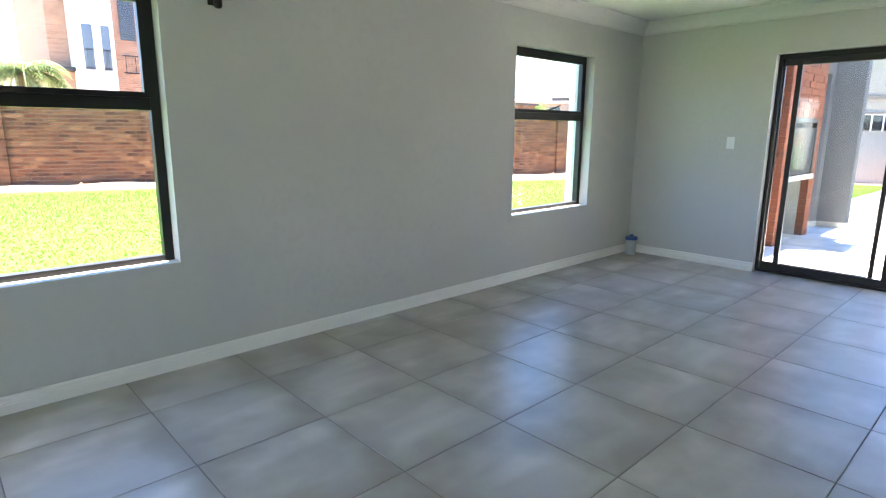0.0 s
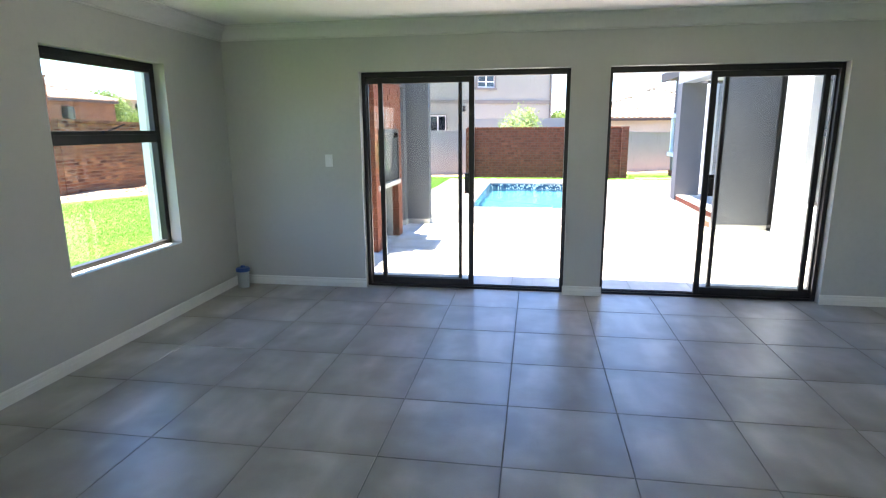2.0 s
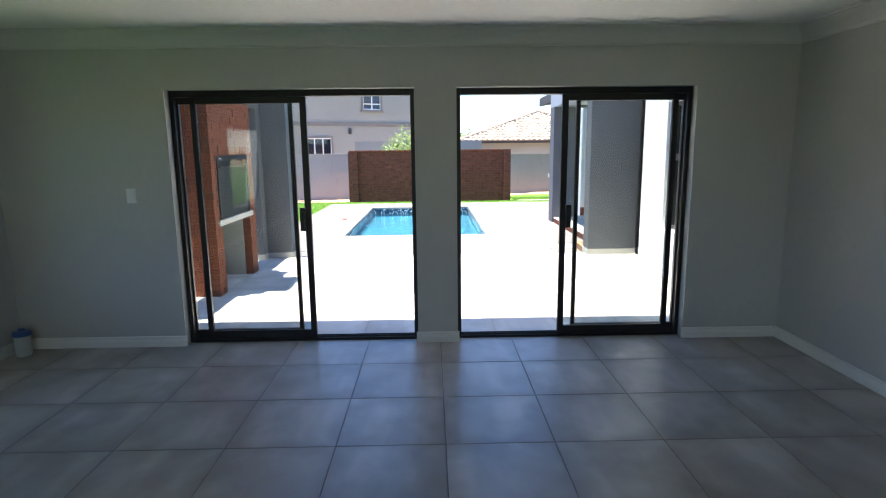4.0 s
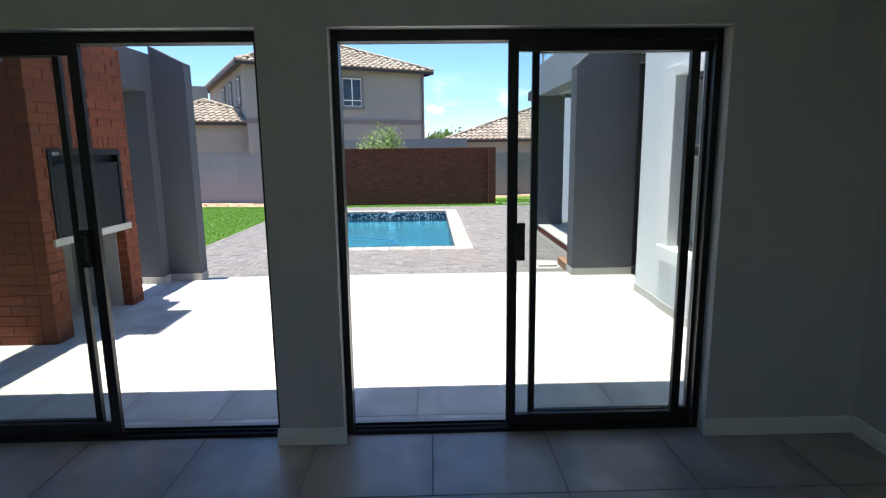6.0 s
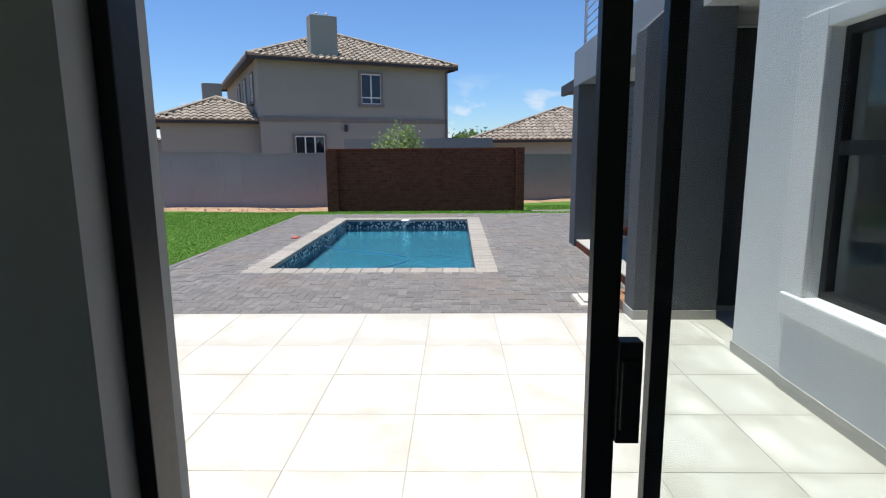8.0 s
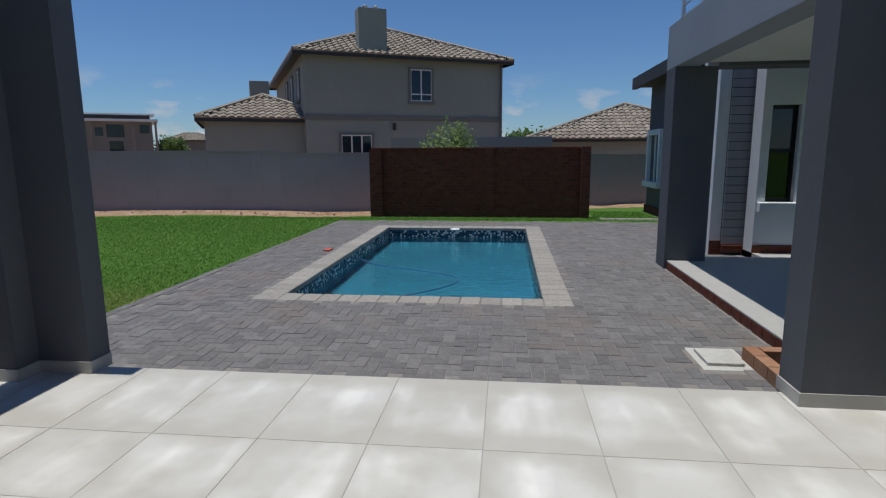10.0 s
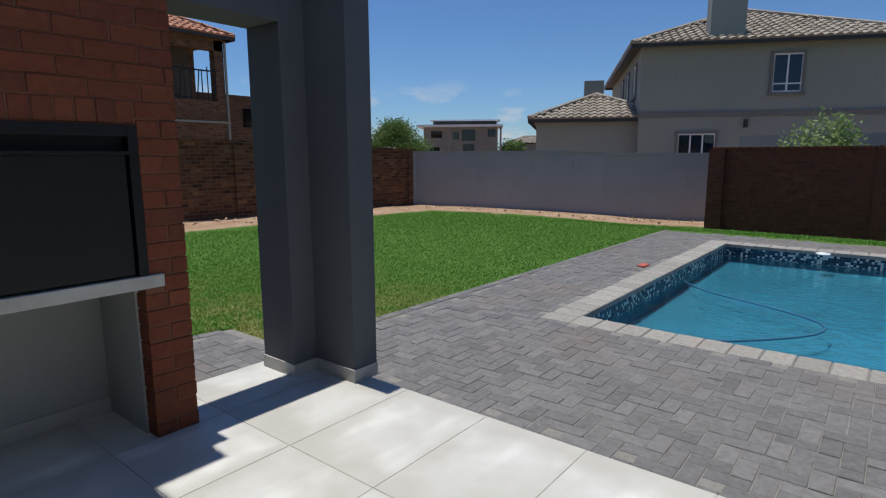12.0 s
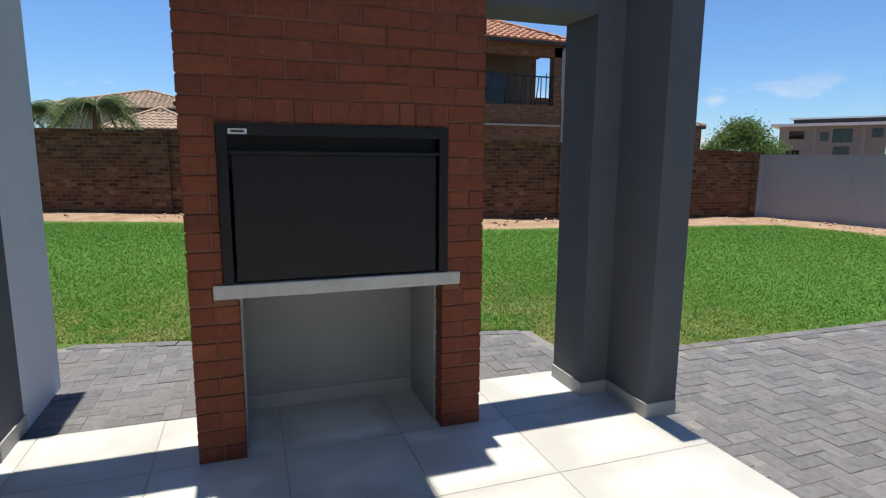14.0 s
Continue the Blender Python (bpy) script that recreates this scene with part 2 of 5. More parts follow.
M["house_beige"] = plaster("beige_house_plaster", (0.262, 0.278, 0.25), (0.295, 0.31, 0.28), 0.9, 0.4, 30, 0.4, (0.235, 0.24, 0.21))
M["house_band"] = plaster("grey_brown_band", (0.17, 0.168, 0.155), (0.195, 0.192, 0.175), 0.9)
M["house_grey"] = plaster("far_house_plaster", (0.2, 0.19, 0.18), (0.24, 0.228, 0.212), 0.9, 0.3)
M["fascia"] = plain("dark_fascia", (0.03, 0.028, 0.028), 0.6)
M["white_frame"] = plain("white_window_frame", (0.7, 0.7, 0.7), 0.5, spread=0.05)
M["pale_metal"] = plain("pale_sheet_roof", (0.6, 0.62, 0.64), 0.45, spread=0.08)
M["galv"] = plain("galvanised_rail", (0.45, 0.46, 0.48), 0.4, 0.6, 0.1)
M["door_recess_dark"] = plain("dark_door_and_recess", (0.03, 0.028, 0.03), 0.5)
M["plastic_white"] = plain("white_plastic", (0.72, 0.73, 0.74), 0.4, spread=0.04)
M["plastic_tub"] = plain("grey_tub_plastic", (0.38, 0.42, 0.42), 0.5, spread=0.06)
M["plastic_blue"] = plain("blue_lid", (0.03, 0.09, 0.3), 0.4)
M["hose"] = plain("pool_hose", (0.02, 0.09, 0.17), 0.5)
M["red_plastic"] = plain("red_brick_scrap", (0.45, 0.09, 0.06), 0.8)
M["soil"] = plain("sandy_soil", (0.42, 0.28, 0.18), 0.95, spread=0.4, scale=3.5, bump=0.9)
M["trunk"] = plain("bark", (0.12, 0.085, 0.06), 0.9, spread=0.35, scale=14, bump=0.8)
M["curtain"] = plain("net_curtain", (0.3, 0.33, 0.42), 0.9, spread=0.3, scale=3)
# plaster darkened so its colour holds the balcony's deep shade
M["shaded_wall"] = plaster("shade_brown_balcony_plaster", (0.1, 0.085, 0.07), (0.13, 0.11, 0.09))
M["void"] = plain("dim_room", (0.05, 0.05, 0.055), 0.9)
M["blind"] = plain("pale_inner_wall", (0.5, 0.51, 0.52), 0.8)


def roof_material(name, a, b):
    n = Nodes(name, 0.85, spec=0.25)
    r = n.island()
    c = n.mix(r, a, b)
    c = n.mix(n.math("MULTIPLY", n.ramp(n.noise(1.4, 4), 0.45, 0.7), 0.5), c, tuple(v * 0.6 for v in a))
    n.colour(c)
    return n.bump(n.noise(25.0), 0.3, 0.01).m


M["roof_tan"] = roof_material("tan_concrete_tiles", (0.225, 0.19, 0.15), (0.335, 0.29, 0.235))
M["roof_sand"] = roof_material("sand_coloured_tiles", (0.34, 0.25, 0.18), (0.44, 0.34, 0.26))
M["roof_red"] = roof_material("terracotta_tiles", (0.36, 0.17, 0.105), (0.46, 0.24, 0.15))


def leaf_material(name, a, b):
    n = Nodes(name, 0.6, spec=0.3)
    n.colour(n.mix(n.island(), a, b))
    tr = n.node("ShaderNodeBsdfTranslucent", Color=tuple(min(1, v * 1.4) for v in b))
    ms = n.t.nodes.new("ShaderNodeMixShader")
    ms.inputs[0].default_value = 0.3
    out = n.t.nodes["Material Output"]
    n.t.links.new(n.b.outputs[0], ms.inputs[1])
    n.t.links.new(tr.outputs[0], ms.inputs[2])
    n.t.links.new(ms.outputs[0], out.inputs[0])
    return n.m


M["leaf"] = leaf_material("garden_leaves", (0.05, 0.1, 0.025), (0.12, 0.19, 0.05))
M["leaf_pale"] = leaf_material("pale_shrub_leaves", (0.12, 0.19, 0.06), (0.24, 0.32, 0.12))
M["palm"] = leaf_material("palm_leaves", (0.06, 0.1, 0.035), (0.12, 0.17, 0.06))


def dry_share(n, s):
    """How much of the turf is dry straw: ragged clumps along the paving."""
    near = n.math("MULTIPLY", n.ramp(s.outputs["Y"], 6.2, 3.6), n.math("MULTIPLY", n.ramp(s.outputs["X"], 4.0, 6.0), n.ramp(s.outputs["X"], 13.0, 9.5)))
    clumps = n.math("ADD", n.noise(1.3, 4, 0.6), n.math("MULTIPLY", n.math("SUBTRACT", n.noise(7.0, 4, 0.7), 0.5), 0.8))
    return n.math("MULTIPLY", n.math("MULTIPLY", n.ramp(clumps, 0.36, 0.56), near), 0.95)


def grass_material():
    """Fresh lawn with dry straw patches where it was laid last, nearest the paving."""
    n = Nodes("lawn_blades", 0.65, spec=0.25)
    big = n.ramp(n.noise(0.45, 4, 0.6), 0.4, 0.68)
    c = n.mix(n.island(), (0.062, 0.165, 0.016), (0.105, 0.235, 0.034))
    c = n.mix(big, c, n.mix(n.island(), (0.09, 0.2, 0.023), (0.14, 0.27, 0.045)))
    s = n.node("ShaderNodeSeparateXYZ", Vector=n.coord)
    c = n.mix(dry_share(n, s), c, n.mix(n.island(), (0.2, 0.19, 0.055), (0.42, 0.33, 0.14)))
    n.colour(c)
    tr = n.node("ShaderNodeBsdfTranslucent", Color=(0.15, 0.34, 0.045))
    ms = n.t.nodes.new("ShaderNodeMixShader")
    ms.inputs[0].default_value = 0.25
    n.t.links.new(n.b.outputs[0], ms.inputs[1])
    n.t.links.new(tr.outputs[0], ms.inputs[2])
    n.t.links.new(ms.outputs[0], n.t.nodes["Material Output"].inputs[0])
    return n.m


def ground_material():
    """Turf under the blades, sandy soil along the boundary walls and beyond."""
    n = Nodes("ground_soil_and_turf", 0.95, spec=0.15)
    turf = n.mix(n.noise(14.0, 4), (0.06, 0.13, 0.018), (0.085, 0.165, 0.03))
    soil = n.mix(n.ramp(n.noise(2.4, 6, 0.65), 0.35, 0.68), (0.27, 0.165, 0.095), (0.42, 0.31, 0.21))
    soil = n.mix(n.ramp(n.noise(17.0, 4, 0.7), 0.5, 0.7), soil, (0.26, 0.15, 0.09))
    attr = n.t.nodes.new("ShaderNodeAttribute")
    attr.attribute_name = "soil"
    wob = n.math("ADD", attr.outputs["Fac"], n.math("MULTIPLY", n.math("SUBTRACT", n.noise(1.7, 5, 0.6), 0.5), 0.7))
    s = n.node("ShaderNodeSeparateXYZ", Vector=n.coord)
    turf = n.mix(dry_share(n, s), turf, n.mix(n.noise(30.0, 3), (0.2, 0.17, 0.06), (0.36, 0.29, 0.13)))
    n.colour(n.mix(n.ramp(wob, 0.42, 0.58), turf, soil))
    return n.bump(n.noise(11.0, 6, 0.7), 0.3, 0.02).m


M["grass"] = grass_material()
M["ground"] = ground_material()


def sheen(n, base, normal=None):
    """Schlick's mirror share of a thin clear surface, alike from both sides."""
    lw = n.t.nodes.new("ShaderNodeLayerWeight")
    if normal is not None:
        n.put(lw.inputs["Normal"], normal)
    return n.math("ADD", base, n.math("MULTIPLY", n.math("POWER", lw.outputs["Facing"], 5.0), 1.0 - base))


def pane_material(name, tint, gain=1.0):
    """Clear float glass: see-through, with the mirror sheen of its two faces."""
    n = Nodes(name)
    t = n.node("ShaderNodeBsdfTransparent", Color=tint)
    g = n.node("ShaderNodeBsdfGlossy", Roughness=0.02, Color=(1.0, 1.0, 1.0))
    ms = n.t.nodes.new("ShaderNodeMixShader")
    n.t.links.new(n.math("MINIMUM", n.math("MULTIPLY", sheen(n, 0.04), 1.3 * gain), 1.0), ms.inputs[0])
    n.t.links.new(t.outputs[0], ms.inputs[1])
    n.t.links.new(g.outputs[0], ms.inputs[2])
    n.t.links.new(ms.outputs[0], n.t.nodes["Material Output"].inputs[0])
    return n.m


M["glass"] = pane_material("window_glass", (0.93, 0.95, 0.94), 0.5)
M["glass_far"] = pane_material("tinted_glass", (0.35, 0.4, 0.45), 0.8)


def water_material():
    n = Nodes("pool_water")
    t = n.t.nodes.new("ShaderNodeBsdfRefraction")
    n.put(t.inputs["Color"], (0.5, 0.82, 0.9))
    t.inputs["Roughness"].default_value, t.inputs["IOR"].default_value = 0.0, 1.33
    w = n.math("ADD", n.noise(5.0, 3), n.math("MULTIPLY", n.noise(19.0, 2), 0.35))
    bp = n.node("ShaderNodeBump", Height=w, Strength=0.22, Distance=0.05)
    n.put(t.inputs["Normal"], bp.outputs[0])
    g = n.node("ShaderNodeBsdfGlossy", Roughness=0.03, Color=(1.0, 1.0, 1.0), Normal=bp.outputs[0])
    ms = n.t.nodes.new("ShaderNodeMixShader")
    n.t.links.new(sheen(n, 0.02, bp.outputs[0]), ms.inputs[0])
    n.t.links.new(t.outputs[0], ms.inputs[1])
    n.t.links.new(g.outputs[0], ms.inputs[2])
    n.t.links.new(ms.outputs[0], n.t.nodes["Material Output"].inputs[0])
    return n.m


M["water"] = water_material()


def mosaic_material():
    n = Nodes("pool_mosaic", 0.25)
    ramp = n.node("ShaderNodeValToRGB", Fac=n.island())
    ramp.color_ramp.interpolation = "CONSTANT"
    el = ramp.color_ramp.elements
    el[0].color, el[1].color = (0.01, 0.025, 0.06, 1), (0.02, 0.06, 0.1, 1)
    el[1].position = 0.35
    for p, c in ((0.6, (0.05, 0.13, 0.18, 1)), (0.72, (0.55, 0.6, 0.58, 1))):
        el.new(p).color = c
    n.colour(ramp.outputs[0])
    return n.m


M["mosaic"] = mosaic_material()

# ---------------------------------------------------------------- building helpers


def box(bm, x0, x1, y0, y1, z0, z1, bevel=0.0):
    m = Matrix.LocRotScale(((x0 + x1) / 2, (y0 + y1) / 2, (z0 + z1) / 2), None, (abs(x1 - x0), abs(y1 - y0), abs(z1 - z0)))
    r = bmesh.ops.create_cube(bm, size=1.0, matrix=m)
    if bevel:
        edges = {e for v in r["verts"] for e in v.link_edges}
        bmesh.ops.bevel(bm, geom=list(edges), offset=bevel, segments=2, affect="EDGES", profile=0.6)
    return bm


def boxes(*rows, bevel=0.0):
    bm = bmesh.new()
    for r in rows:
        box(bm, *r, bevel=bevel)
    return bm


def tube(bm, a, b, r, sides=8):
    a, b = Vector(a), Vector(b)
    q = (b - a).to_track_quat("Z", "Y").to_matrix().to_4x4()
    m = Matrix.Translation((a + b) / 2) @ q
    bmesh.ops.create_cone(bm, cap_ends=True, segments=sides, radius1=r, radius2=r, depth=(b - a).length, matrix=m)
    return bm


def lathe(bm, x, y, rings, sides=20):
    """Rings of (radius, height) turned about the upright through x, y."""
    loops = [[bm.verts.new((x + r * math.cos(2 * math.pi * k / sides), y + r * math.sin(2 * math.pi * k / sides), z)) for k in range(sides)] for r, z in rings]
    for lo, hi in zip(loops, loops[1:]):
        for k in range(sides):
            bm.faces.new((lo[k], lo[(k + 1) % sides], hi[(k + 1) % sides], hi[k]))
    bm.faces.new(list(reversed(loops[0])))
    bm.faces.new(loops[-1])
    return bm


def prism(bm, outline, axis, a, b):
    """An outline in the plane across the axis, drawn out from a to b."""
    def at(u, v, w):
        return {"x": (w, u, v), "y": (u, w, v), "z": (u, v, w)}[axis]
    lo = [bm.verts.new(at(u, v, a)) for u, v in outline]
    hi = [bm.verts.new(at(u, v, b)) for u, v in outline]
    bm.faces.new(lo)
    bm.faces.new(list(reversed(hi)))
    for k in range(len(outline)):
        j = (k + 1) % len(outline)
        bm.faces.new((lo[k], hi[k], hi[j], lo[j]))
    bmesh.ops.recalc_face_normals(bm, faces=bm.faces)
    return bm


def where(ob):
    m = ob.matrix_basis.copy()
    return where(ob.parent) @ ob.matrix_parent_inverse @ m if ob.parent else m


def under(ob, parent):
    if parent is not None:
        ob.parent = parent
        ob.matrix_parent_inverse = where(parent).inverted()
    return ob


def mesh_of(name, bm, material):
    me = bpy.data.meshes.new(name)
    bm.to_mesh(me)
    bm.free()
    me.materials.append(material)
    return me


def part(name, bm, material, parent=None, label="", smooth=False):
    me = mesh_of(name, bm, material)
    if smooth:
        me.polygons.foreach_set("use_smooth", [True] * len(me.polygons))
    ob = under(new(name, me), parent)
    if label:
        ob["label"] = label
    return ob


def raw(name, verts, faces, material, parent=None, label="", smooth=False):
    me = bpy.data.meshes.new(name)
    me.from_pydata(verts, [], faces)
    me.update()
    me.materials.append(material)
    if smooth:
        me.polygons.foreach_set("use_smooth", [True] * len(me.polygons))
    ob = under(new(name, me), parent)
    if label:
        ob["label"] = label
    return ob


def thing(name, at, label, category, group="", kind=""):
    ob = new(name)
    ob.empty_display_size = 0.1
    ob.matrix_basis = Matrix.Translation(at)
    return tagged(ob, label, category, group, kind)


def structure(name, bm, material, label, category):
    return tagged(part(name, bm, material), label, category, kind="structure")


def slab_mesh(name, l, w, h, bevel, material):
    """A block with chamfered upper edges, its top at z = 0, centred."""
    x, y, c = l / 2, w / 2, bevel
    verts = [(-x, -y, -h), (x, -y, -h), (x, y, -h), (-x, y, -h), (-x, -y, -c), (x, -y, -c), (x, y, -c), (-x, y, -c), (-x + c, -y + c, 0), (x - c, -y + c, 0), (x - c, y - c, 0), (-x + c, y - c, 0)]
    faces = [(8, 9, 10, 11)]
    for k in range(4):
        j = (k + 1) % 4
        faces += [(k, j, 4 + j, 4 + k), (4 + k, 4 + j, 8 + j, 8 + k)]
    me = bpy.data.meshes.new(name)
    me.from_pydata(verts, [], faces)
    me.update()
    me.materials.append(material)
    return me


def piece(name, me, m, parent):
    ob = new(name, me)
    ob.parent = parent
    ob.matrix_parent_inverse = where(parent).inverted()
    ob.matrix_basis = m
    return ob


def smoothstep(a, b, v):
    t = min(1.0, max(0.0, (v - a) / (b - a)))
    return t * t * (3 - 2 * t)

# ---------------------------------------------------------------- the room
X_IN, X_OUT = 5.63, 5.9
Y_N, Y_S, X_W = 3.255, -3.03, -6.4
CEIL = 2.49
D1, D2, DOOR_TOP = (-0.014, 1.912), (-2.236, -0.345), 2.06
WIN_1 = (-1.1, 0.69, 0.612, 2.06)
WIN_2 = (3.53, 4.725, 0.6, 2.07)


def wall_with_openings(axis, a, b, lo, hi, top, holes, base=-0.1):
    """A wall along an axis from a to b, between lo and hi across it, with openings (from, to, sill, head)."""
    rows, at = [], a
    for h0, h1, z0, z1 in sorted(holes):
        rows += [(at, h0, base, top), (h0, h1, z1, top)]
        if z0 > base:
            rows.append((h0, h1, base, z0))
        at = h1
    rows.append((at, b, base, top))
    if axis == "x":
        return boxes(*[(p, q, lo, hi, z0, z1) for p, q, z0, z1 in rows])
    return boxes(*[(lo, hi, p, q, z0, z1) for p, q, z0, z1 in rows])


structure("wall_east", wall_with_openings("y", Y_S - 0.2, Y_N, X_IN, X_OUT, 2.62, [(*D1, -0.1, DOOR_TOP), (*D2, -0.1, DOOR_TOP)]), M["wall_in"], "grey painted wall pierced by two sliding doors", "wall")
structure("wall_north", wall_with_openings("x", X_W, X_OUT, Y_N, Y_N + 0.2, 2.62, [WIN_1, WIN_2]), M["wall_in"], "smooth grey painted wall with two windows", "wall")
structure("wall_south", boxes((X_W, X_IN, Y_S - 0.2, Y_S, -0.1, 2.62)), M["wall_in"], "plain grey painted side wall", "wall")
# the opening in this unseen wall is added for the west fill lamp
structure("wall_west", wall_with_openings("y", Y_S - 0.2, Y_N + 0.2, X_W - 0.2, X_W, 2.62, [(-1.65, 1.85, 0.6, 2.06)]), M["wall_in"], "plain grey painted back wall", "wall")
structure("ceiling", boxes((X_W, X_IN, Y_S, Y_N, CEIL, CEIL + 0.1)), M["ceiling"], "flat white painted plasterboard ceiling", "ceiling")
floor = structure("floor", boxes((X_W, 5.8, Y_S, Y_N, -0.1, -0.003)), M["grout"], "large grey cement-look porcelain floor tiles", "floor")
# overhang and corner box are unseen, added to cast the patio and paving shade
structure("upper_roof", boxes((X_W - 0.3, 6.45, Y_S - 0.2, Y_N + 0.26, 2.63, 2.9), (6.45, 6.7, 3.16, 3.8, 2.63, 2.9)), M["soffit"], "pale flat roof slab over the living room", "roof")

CORNICE = [(0.0, 0.0), (0.014, 0.0), (0.016, 0.012), (0.024, 0.016), (0.034, 0.03), (0.05, 0.056), (0.074, 0.082), (0.1, 0.1), (0.106, 0.108), (0.118, 0.11), (0.12, 0.13), (0.0, 0.13)]
SKIRTING = [(0.0, 0.0), (0.02, 0.0), (0.02, 0.045), (0.016, 0.049), (0.016, 0.058), (0.011, 0.063), (0.011, 0.077), (0.006, 0.085), (0.0, 0.087)]


def run(outline, axis, wall, inward, z, a, b):
    bm = bmesh.new()
    return prism(bm, [(wall + inward * u, z + v) for u, v in outline], axis, a, b)


for name, axis, wall, inward, a, b in (("cornice_north", "x", Y_N, -1, X_W, X_IN), ("cornice_south", "x", Y_S, 1, X_W, X_IN), ("cornice_east", "y", X_IN, -1, Y_S, Y_N), ("cornice_west", "y", X_W, 1, Y_S, Y_N)):
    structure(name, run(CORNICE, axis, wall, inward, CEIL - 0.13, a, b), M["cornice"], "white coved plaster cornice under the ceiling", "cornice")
for name, axis, wall, inward, a, b in (
    ("baseboard_north", "x", Y_N, -1, X_W, X_IN),
    ("baseboard_south", "x", Y_S, 1, X_W, X_IN),
    ("baseboard_west", "y", X_W, 1, Y_S, Y_N),
    ("baseboard_east_1", "y", X_IN, -1, D1[1] - 0.012, Y_N - 0.023),
    ("baseboard_east_2", "y", X_IN, -1, D2[1] - 0.012, D1[0] + 0.012),
    ("baseboard_east_3", "y", X_IN, -1, Y_S + 0.023, D2[0] + 0.012),
):
    structure(name, run(SKIRTING, axis, wall, inward, 0.0, a, b), M["trim"], "white moulded skirting board on the tiled floor", "skirting")


def window_unit(name, x0, x1, z0, z1, transom, label):
    """Black aluminium window: outer frame, top-hung sash above a fixed light, glass and a stay."""
    y0, y1, f = Y_N + 0.095, Y_N + 0.15, 0.05
    w = thing(name, ((x0 + x1) / 2, y0, z0), label, "window", kind="structure")
    bm = boxes((x0, x0 + f, y0, y1, z0, z1), (x1 - f, x1, y0, y1, z0, z1), (x0 + f, x1 - f, y0, y1, z1 - f, z1), (x0 + f, x1 - f, y0, y1, z0, z0 + 0.035), bevel=0.003)
    part("window_frame", bm, M["alu"], w)
    part("transom", boxes((x0 + f, x1 - f, y0 + 0.002, y1 - 0.002, transom - 0.045, transom + 0.02), bevel=0.003), M["alu"], w)
    s = 0.028
    a, b, c, d = x0 + f, x1 - f, transom + 0.02, z1 - f
    sash = part("sash", boxes((a, a + s, y0 - 0.012, y0 + 0.03, c, d), (b - s, b, y0 - 0.012, y0 + 0.03, c, d), (a + s, b - s, y0 - 0.012, y0 + 0.03, d - s, d), (a + s, b - s, y0 - 0.012, y0 + 0.03, c, c + s), bevel=0.002), M["alu"], w)
    for zz0, zz1, yy in ((z0 + 0.03, transom - 0.04, y0 + 0.03), (c + s - 0.004, d - s + 0.004, y0 + 0.01)):
        g = part("pane", boxes((a - 0.004, b + 0.004, yy, yy + 0.005, zz0, zz1)), M["glass"], w, "clear glass pane")
        g.visible_shadow = False
    bm = tube(bmesh.new(), ((a + b) / 2 - 0.05, y0 - 0.03, c + 0.02), ((a + b) / 2 + 0.13, y0 - 0.045, c + 0.075), 0.006)
    box(bm, (a + b) / 2 - 0.075, (a + b) / 2 - 0.03, y0 - 0.04, y0 - 0.012, c + 0.005, c + 0.03, 0.003)
    part("stay", bm, M["alu"], sash, "black peg stay")
    bm = boxes((x0 - 0.001, x1 + 0.001, Y_N - 0.004, y0, z0 - 0.012, z0 + 0.003))
    part("window_sill", bm, M["wall_in"], w)
    return w


window_unit("window_1", *WIN_1, 1.485, "wide black aluminium window with top-hung sash")
window_unit("window_2", *WIN_2, 1.495, "black aluminium window with its top-hung sash ajar")


